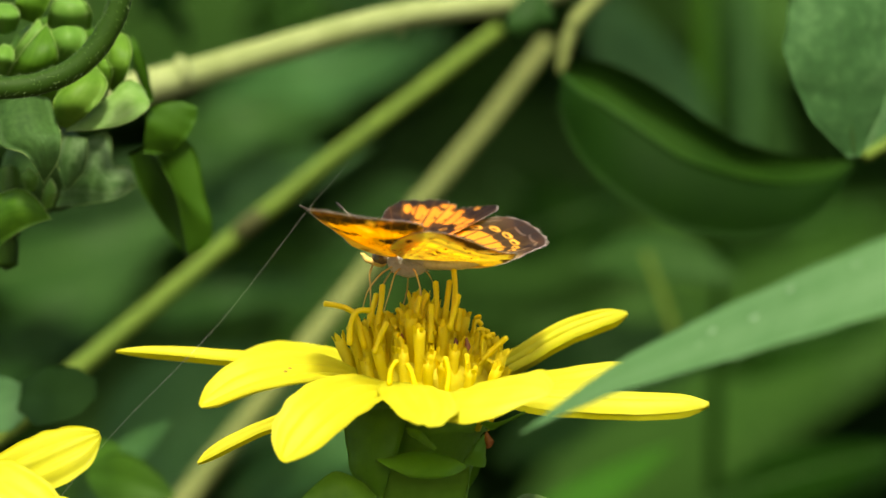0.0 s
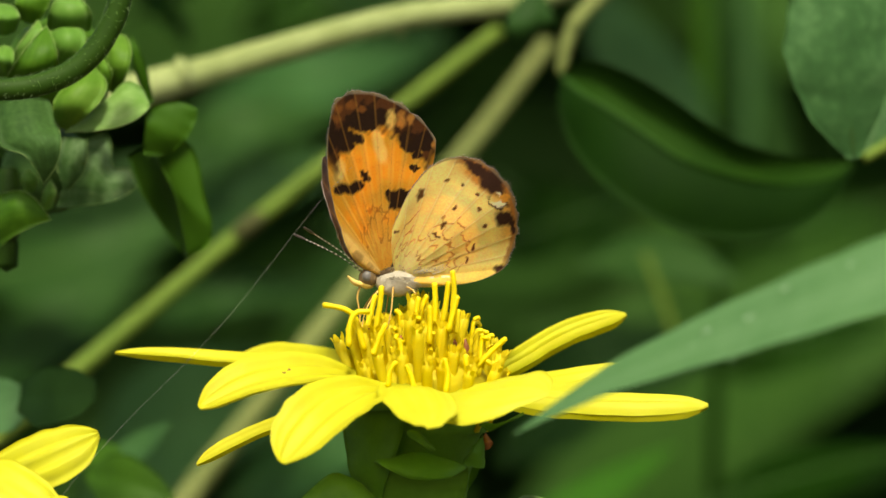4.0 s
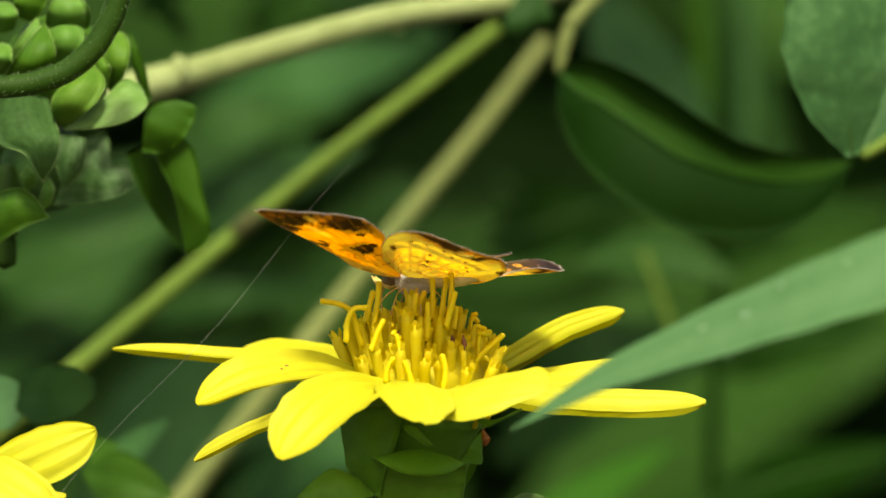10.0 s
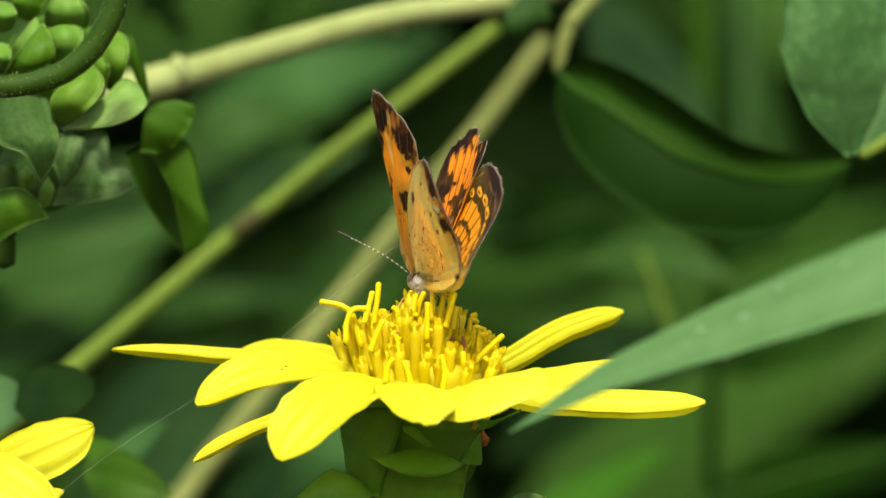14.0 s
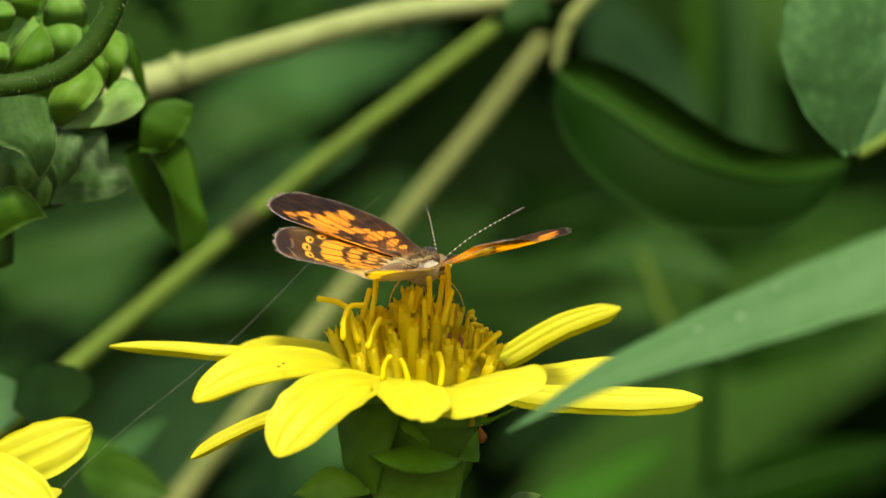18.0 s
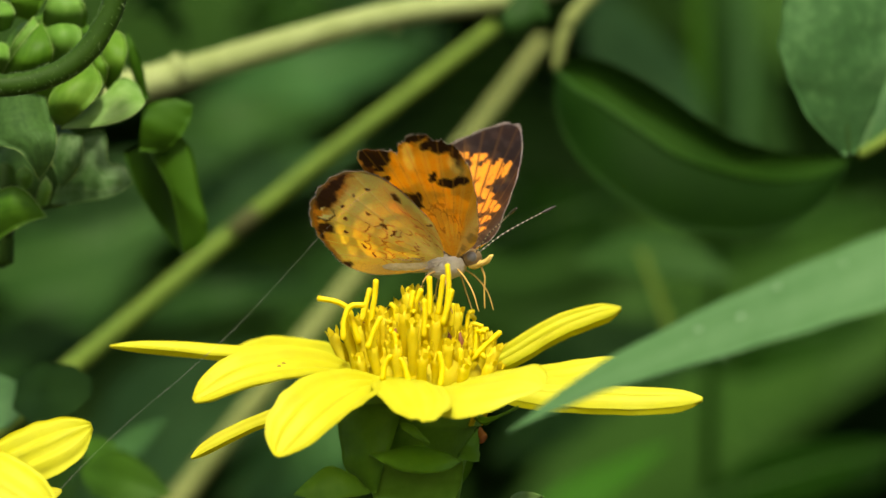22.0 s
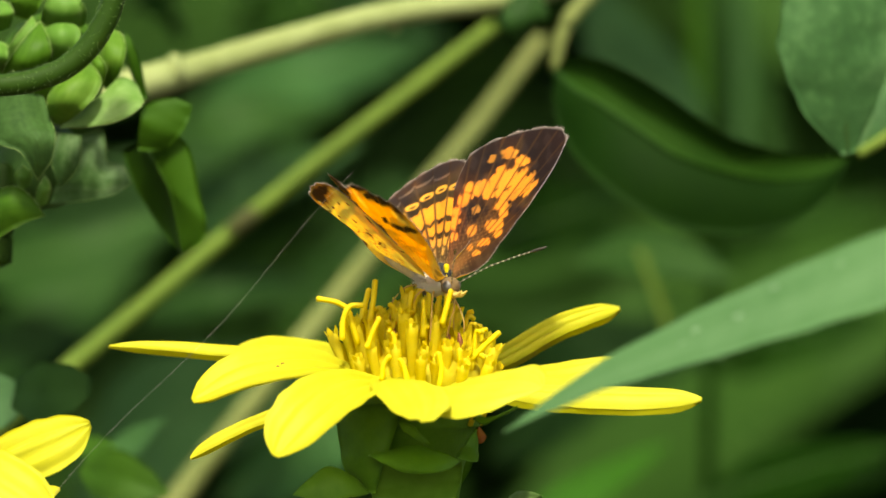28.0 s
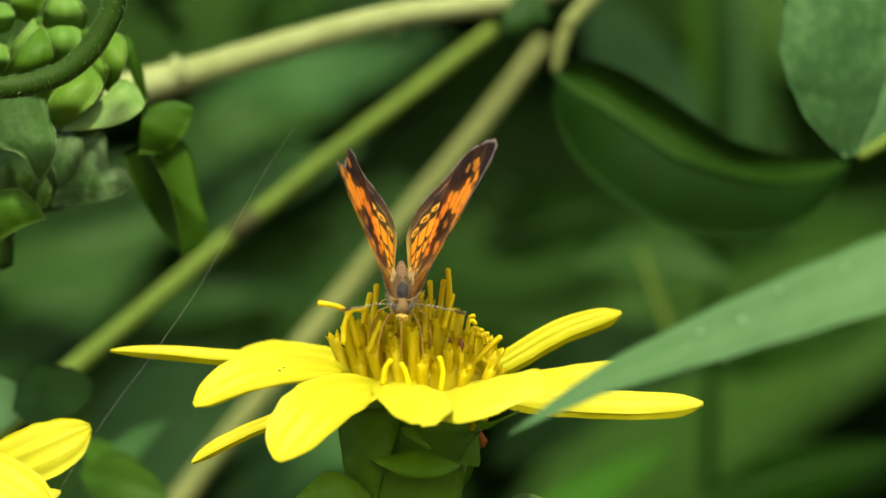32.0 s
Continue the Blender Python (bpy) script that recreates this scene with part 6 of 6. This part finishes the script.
        (24.6, 0.58, 0.0, 749.11, -32.3, 1.4, 1.7, 0.1, -4.4, 2.8),
        (24.8, 0.54, 0.0, 748.75, -28.9, 0.6, 0.0, 6.7, 6.0, -1.4),
        (25.0, 0.05, 0.0, 748.63, -39.4, -0.9, 1.5, 47.2, 54.0, -0.5),
        (25.2, -0.54, 0.0, 748.80, -36.0, 1.5, -0.4, 39.2, 41.7, 1.1),
        (25.4, -0.37, 0.0, 748.73, -41.4, 3.7, 1.4, 3.3, -0.8, 7.8),
        (25.5, -0.45, 0.0, 748.54, -48.5, -0.1, 2.4, 0.9, -5.5, 1.4),
        (25.9, -0.55, -0.4, 748.46, -50.4, 1.4, 2.7, 42.0, 37.0, -1.2),
        (26.4, -0.68, -0.9, 748.36, -52.7, 3.4, 3.2, 3.0, -2.0, -4.6),
        (26.9, -0.81, -1.4, 748.26, -55.1, 5.4, 3.7, 40.0, 35.0, -7.9),
        (27.2, -0.9, -1.8, 748.19, -52.3, 6.8, 4, 2, -3, -3),
        (27.5, -0.97, -2, 748.14, -52.6, 7.7, 4.2, 4.9, -6.8, -3),
        (27.7, -1.24, -2.3, 747.48, -48.4, 19.6, 3.2, 9.2, -1.2, -3),
        (27.9, -0.3, -2.5, 747.83, -59.6, -1.4, 4.4, 49, 33.9, -3),
        (28.0, -0.20, -2.7, 746.93, -47.8, 17.4, 1.3, 53.0, 37.7, -4.9),
        (28.1, -0.70, -2.8, 748.78, -40.4, -0.0, -1.0, 35.9, 31.5, 0.8),
        (28.3, -2.39, -3.1, 748.74, -45.1, 1.4, 2.7, 3.9, -3.4, 7.8),
        (28.5, -2.63, -3.3, 748.83, -60.8, -4, 4.5, 29.8, 15.7, -3),
        (28.7, -2.45, -3.6, 748.58, -51.9, 5, 4.2, 28, 16.6, -3),
        (28.9, -2.30, -3.9, 748.45, -58.0, 7.0, 4.5, -2.0, -8.0, -3.0),
        (29.0, -2.90, -4.0, 748.5, -57.0, 5.0, 10.0, -10.5, -8.0, -3.0),
        (29.1, -2.82, -4.2, 748.45, -54.0, 6.0, 8.5, -8.5, -10.0, -3.0),
        (29.3, -2.65, -4.5, 748.23, -52.6, 5, 3.3, 23, 13.3, -3),
        (29.5, -2.9, -4.8, 747.71, -51.3, 7.7, 3.9, 45.7, 36, -3),
        (29.7, -2.47, -5.2, 748.08, -52.5, 8.9, 2.9, 25.4, 17.3, -3),
        (29.9, -4.01, -5.5, 748.79, -67.1, 5.0, 4.6, 11.8, -1.8, -0.9),
        (30.0, -4.04, -5.7, 748.27, -74.1, 4.0, 6.0, 4.2, -10.7, 0.7),
        (30.1, -4.13, -5.8, 748.46, -73.0, 2.0, 5.6, -2.0, -14.5, 4.0),
        (30.3, -3.09, -6.2, 748.48, -82.2, 4.0, 3.5, 23.4, 14.2, 1.5),
        (30.5, -3.30, -6.5, 749.11, -90.8, 6.0, 0.1, 51.8, 50.2, 1.8),
        (30.7, -2.88, -6.5, 748.42, -87.9, 7.0, -0.9, 11.0, 13.8, 3.2),
        (30.9, -3.52, -6.5, 746.97, -89.7, 18.7, -0.1, 2.4, 1.0, 4.0),
        (31.0, -3.34, -6.5, 746.24, -90.2, 25.2, -1.0, 20.0, 14.7, -4.2),
        (31.1, -3.50, -6.5, 746.36, -87.7, 17.0, -0.7, 42.1, 42.3, 4.1),
        (31.2, -2.98, -6.5, 746.67, -92.5, 25.1, -1.3, 66.3, 68.5, 4.6),
        (31.4, -3.63, -6.5, 746.33, -94.8, 22.8, -2.6, 74.6, 78.3, 6.2),
        (31.6, -3.55, -6.5, 746.81, -90.5, 23.7, -0.8, 60.5, 62.0, 5.4),
        (31.8, -3.63, -6.5, 746.51, -85.8, 23.4, 0.4, 66.0, 66.3, 5.2),
        (32.0, -3.27, -6.5, 745.6, -89.2, 25.5, -1.7, 65.1, 67.0, 0.4),
    ]
    # gentle sway of the plants: seconds, sideways and upward shift in mm
    flower = [(0.0, 0.17, -0.17), (1.0, 0.15, -0.16), (2.0, 0.05, -0.12), (3.0, 0.04, -0.13), (3.5, 0.07, -0.15), (5.5, 0.12, -0.19),
            (6.0, 0.11, -0.19), (7.0, 0.06, -0.10), (8.0, -0.02, 0.04), (9.0, -0.00, -0.00), (10.0, 0.04, -0.03), (10.5, 0.02, -0.01),
            (11.0, 0.01, 0.01), (12.0, -0.01, 0.04), (13.0, 0.04, -0.08), (13.5, 0.06, -0.11), (14.5, 0.10, -0.09), (16.5, 0.01, 0.06),
            (18.0, 0.01, 0.08), (19.0, 0.05, 0.11), (20.0, 0.04, 0.13), (21.0, 0.01, 0.12), (22.0, 0.02, 0.09), (23.0, 0.05, 0.09),
            (24.0, 0.05, 0.09), (25.5, 0.01, 0.13), (27.5, 0.05, -0.00), (29.0, 0.04, 0.08), (30.0, 0.03, 0.01), (30.5, 0.08, -0.07),
            (31.0, 0.09, -0.13), (32.0, 0.09, -0.13)]
    corner = [(0.0, 0.15, -0.26), (1.0, 0.11, -0.23), (2.0, 0.12, -0.23), (3.0, 0.11, -0.16), (3.5, 0.08, -0.11), (5.5, 0.00, 0.02),
            (6.0, -0.01, 0.00), (7.0, -0.01, 0.01), (8.0, -0.02, 0.00), (9.0, -0.00, 0.00), (10.0, -0.02, 0.04), (10.5, -0.06, 0.09),
            (11.0, -0.07, 0.11), (12.0, -0.05, 0.11), (13.0, -0.11, 0.24), (13.5, -0.15, 0.33), (14.5, -0.13, 0.38), (16.5, -0.15, 0.31),
            (18.0, -0.15, 0.32), (19.0, -0.11, 0.34), (20.0, -0.13, 0.38), (21.0, -0.14, 0.37), (22.0, -0.15, 0.33), (23.0, -0.11, 0.41),
            (24.0, -0.13, 0.41), (25.5, -0.15, 0.40), (27.5, -0.19, 0.46), (29.0, -0.14, 0.40), (30.0, -0.18, 0.50), (30.5, -0.20, 0.55),
            (31.0, -0.23, 0.55), (32.0, -0.21, 0.40)]
    grass = [(0.0, 0.64, -0.16), (1.0, 0.53, -0.07), (2.0, 0.36, -0.06), (3.0, 0.19, -0.07), (3.5, 0.21, -0.05), (5.5, 0.16, -0.07),
            (6.0, 0.14, -0.05), (7.0, -0.01, 0.02), (8.0, -0.07, 0.08), (9.0, -0.00, 0.00), (10.0, 0.01, -0.00), (10.5, -0.07, -0.02),
            (11.0, -0.09, -0.04), (12.0, -0.05, -0.17), (13.0, 0.01, -0.16), (13.5, -0.01, -0.16), (14.5, -0.07, -0.19), (16.5, 0.00, -0.26),
            (18.0, -0.13, -0.25), (19.0, 0.01, -0.25), (20.0, 0.03, -0.27), (21.0, -0.03, -0.23), (22.0, -0.09, -0.25), (23.0, -0.20, -0.24),
            (24.0, -0.20, -0.21), (25.5, -0.28, -0.21), (27.5, -0.24, -0.30), (29.0, -0.16, -0.23), (30.0, 0.00, -0.22), (30.5, 0.08, -0.22),
            (31.0, 0.09, -0.23), (32.0, 0.07, -0.26)]
    place, lf, lh, rf, rh = [], [], [], [], []
    # where the two forewings are swept unevenly: seconds, left, right
    uneven = {9.0: (6.9, 9.0), 13.0: (11.0, 1.5), 13.4: (7.9, 3.0), 14.0: (7.4, 2.0), 14.5: (5.2, 3.0), 17.0: (3.0, 6.5), 18.8: (6.0, 9.5), 19.0: (5.0, 9.0), 19.4: (6.0, 2.0)}
    for t, x, y, z, heading, tilt, lean, left, right, sweep in rows:
        sweep_left, sweep_right = uneven.get(t, (sweep, sweep))
        turn = Matrix.Rotation(radians(heading), 4, "Z") @ Matrix.Rotation(radians(tilt), 4, "Y") @ Matrix.Rotation(radians(lean), 4, "X")
        place.append((t, Matrix.Translation((x * MM, y * MM, z * MM)) @ turn))
        lf.append((t, pose(0.5 * MM, 0.55 * MM, 0.1 * MM, left, 0, 0) @ pose(0, 0, 0, 0, 0, -sweep_left)))
        # the hindwings slide forward under the forewings as the wings close
        slide = [5.0 * min(1, max(0, (raised - 45) / 20)) for raised in (left, right)]
        lh.append((t, pose(-0.5 * MM, 0.62 * MM, 0.02 * MM, left - 1.5, 0, 0) @ pose(0, 0, 0, 0, 0, -slide[0])))
        rf.append((t, pose(0.5 * MM, -0.55 * MM, 0.1 * MM, -right, 0, 0) @ pose(0, 0, 0, 0, 0, sweep_right)))
        rh.append((t, pose(-0.5 * MM, -0.62 * MM, 0.02 * MM, -right + 1.5, 0, 0) @ pose(0, 0, 0, 0, 0, slide[1])))
    walk(BUTTERFLY, place)
    for ob, keys in ((LEFT_FORE, lf), (LEFT_HIND, lh), (RIGHT_FORE, rf), (RIGHT_HIND, rh)):
        walk(ob, keys)
    # the antennae are raised and lowered from the head: seconds, degrees upward
    raised = [(0.0, 12), (8.6, 12), (9.4, 10), (12.0, 0), (13.0, -14), (13.4, -8), (14.0, 12), (14.5, 10), (16.5, -15), (17.0, -15), (17.3, 14), (18.4, 13), (18.7, -15), (19.3, -15), (19.8, 8), (25.5, 12), (27.5, 22), (28.5, 23), (29.5, 23), (30.0, 22), (30.5, 0), (31.0, -4), (32.0, 0)]
    root = Matrix.Translation((2.4 * MM, 0, 0.5 * MM))
    for ob in FEELERS:
        walk(ob, [(t, root @ Matrix.Rotation(radians(-a), 4, "Y") @ root.inverted()) for t, a in raised])
    # the abdomen sinks while the wings are held closed: seconds, degrees downward
    hinge = Matrix.Translation((-1.8 * MM, 0, 0))
    walk(ABDOMEN, [(t, hinge @ Matrix.Rotation(radians(-a), 4, "Y") @ hinge.inverted()) for t, a in ((0.0, 0), (18.4, 0), (18.7, 20), (19.3, 20), (19.6, 0), (30.7, 0), (31.2, 6), (32.0, 6))])
    for ob, drift in ((FLOWER, flower), (CORNER_FLOWER, corner), (GRASS, grass)):
        at = ob.matrix_basis.translation.copy()
        walk(ob, [(t, Matrix.Translation(at + Vector((x * MM, 0, z * MM)))) for t, x, z in drift])
    # the thread swings about its lower end: seconds, slope in degrees
    slope = [(0.0, 49), (3.0, 49), (6.0, 47), (9.0, 48.5), (10.5, 48.5), (12.0, 50.5), (13.0, 42), (13.5, 39), (14.0, 36), (14.5, 37), (17.0, 40), (19.0, 44), (20.0, 43), (23.0, 44.5), (25.5, 43), (28.0, 47), (29.0, 49), (30.0, 51.5), (31.0, 54.5), (32.0, 57)]
    at = THREAD.matrix_basis.translation.copy()
    walk(THREAD, [(t, Matrix.Translation(at) @ Matrix.Rotation(radians(-a), 4, "Y")) for t, a in slope])


motions()
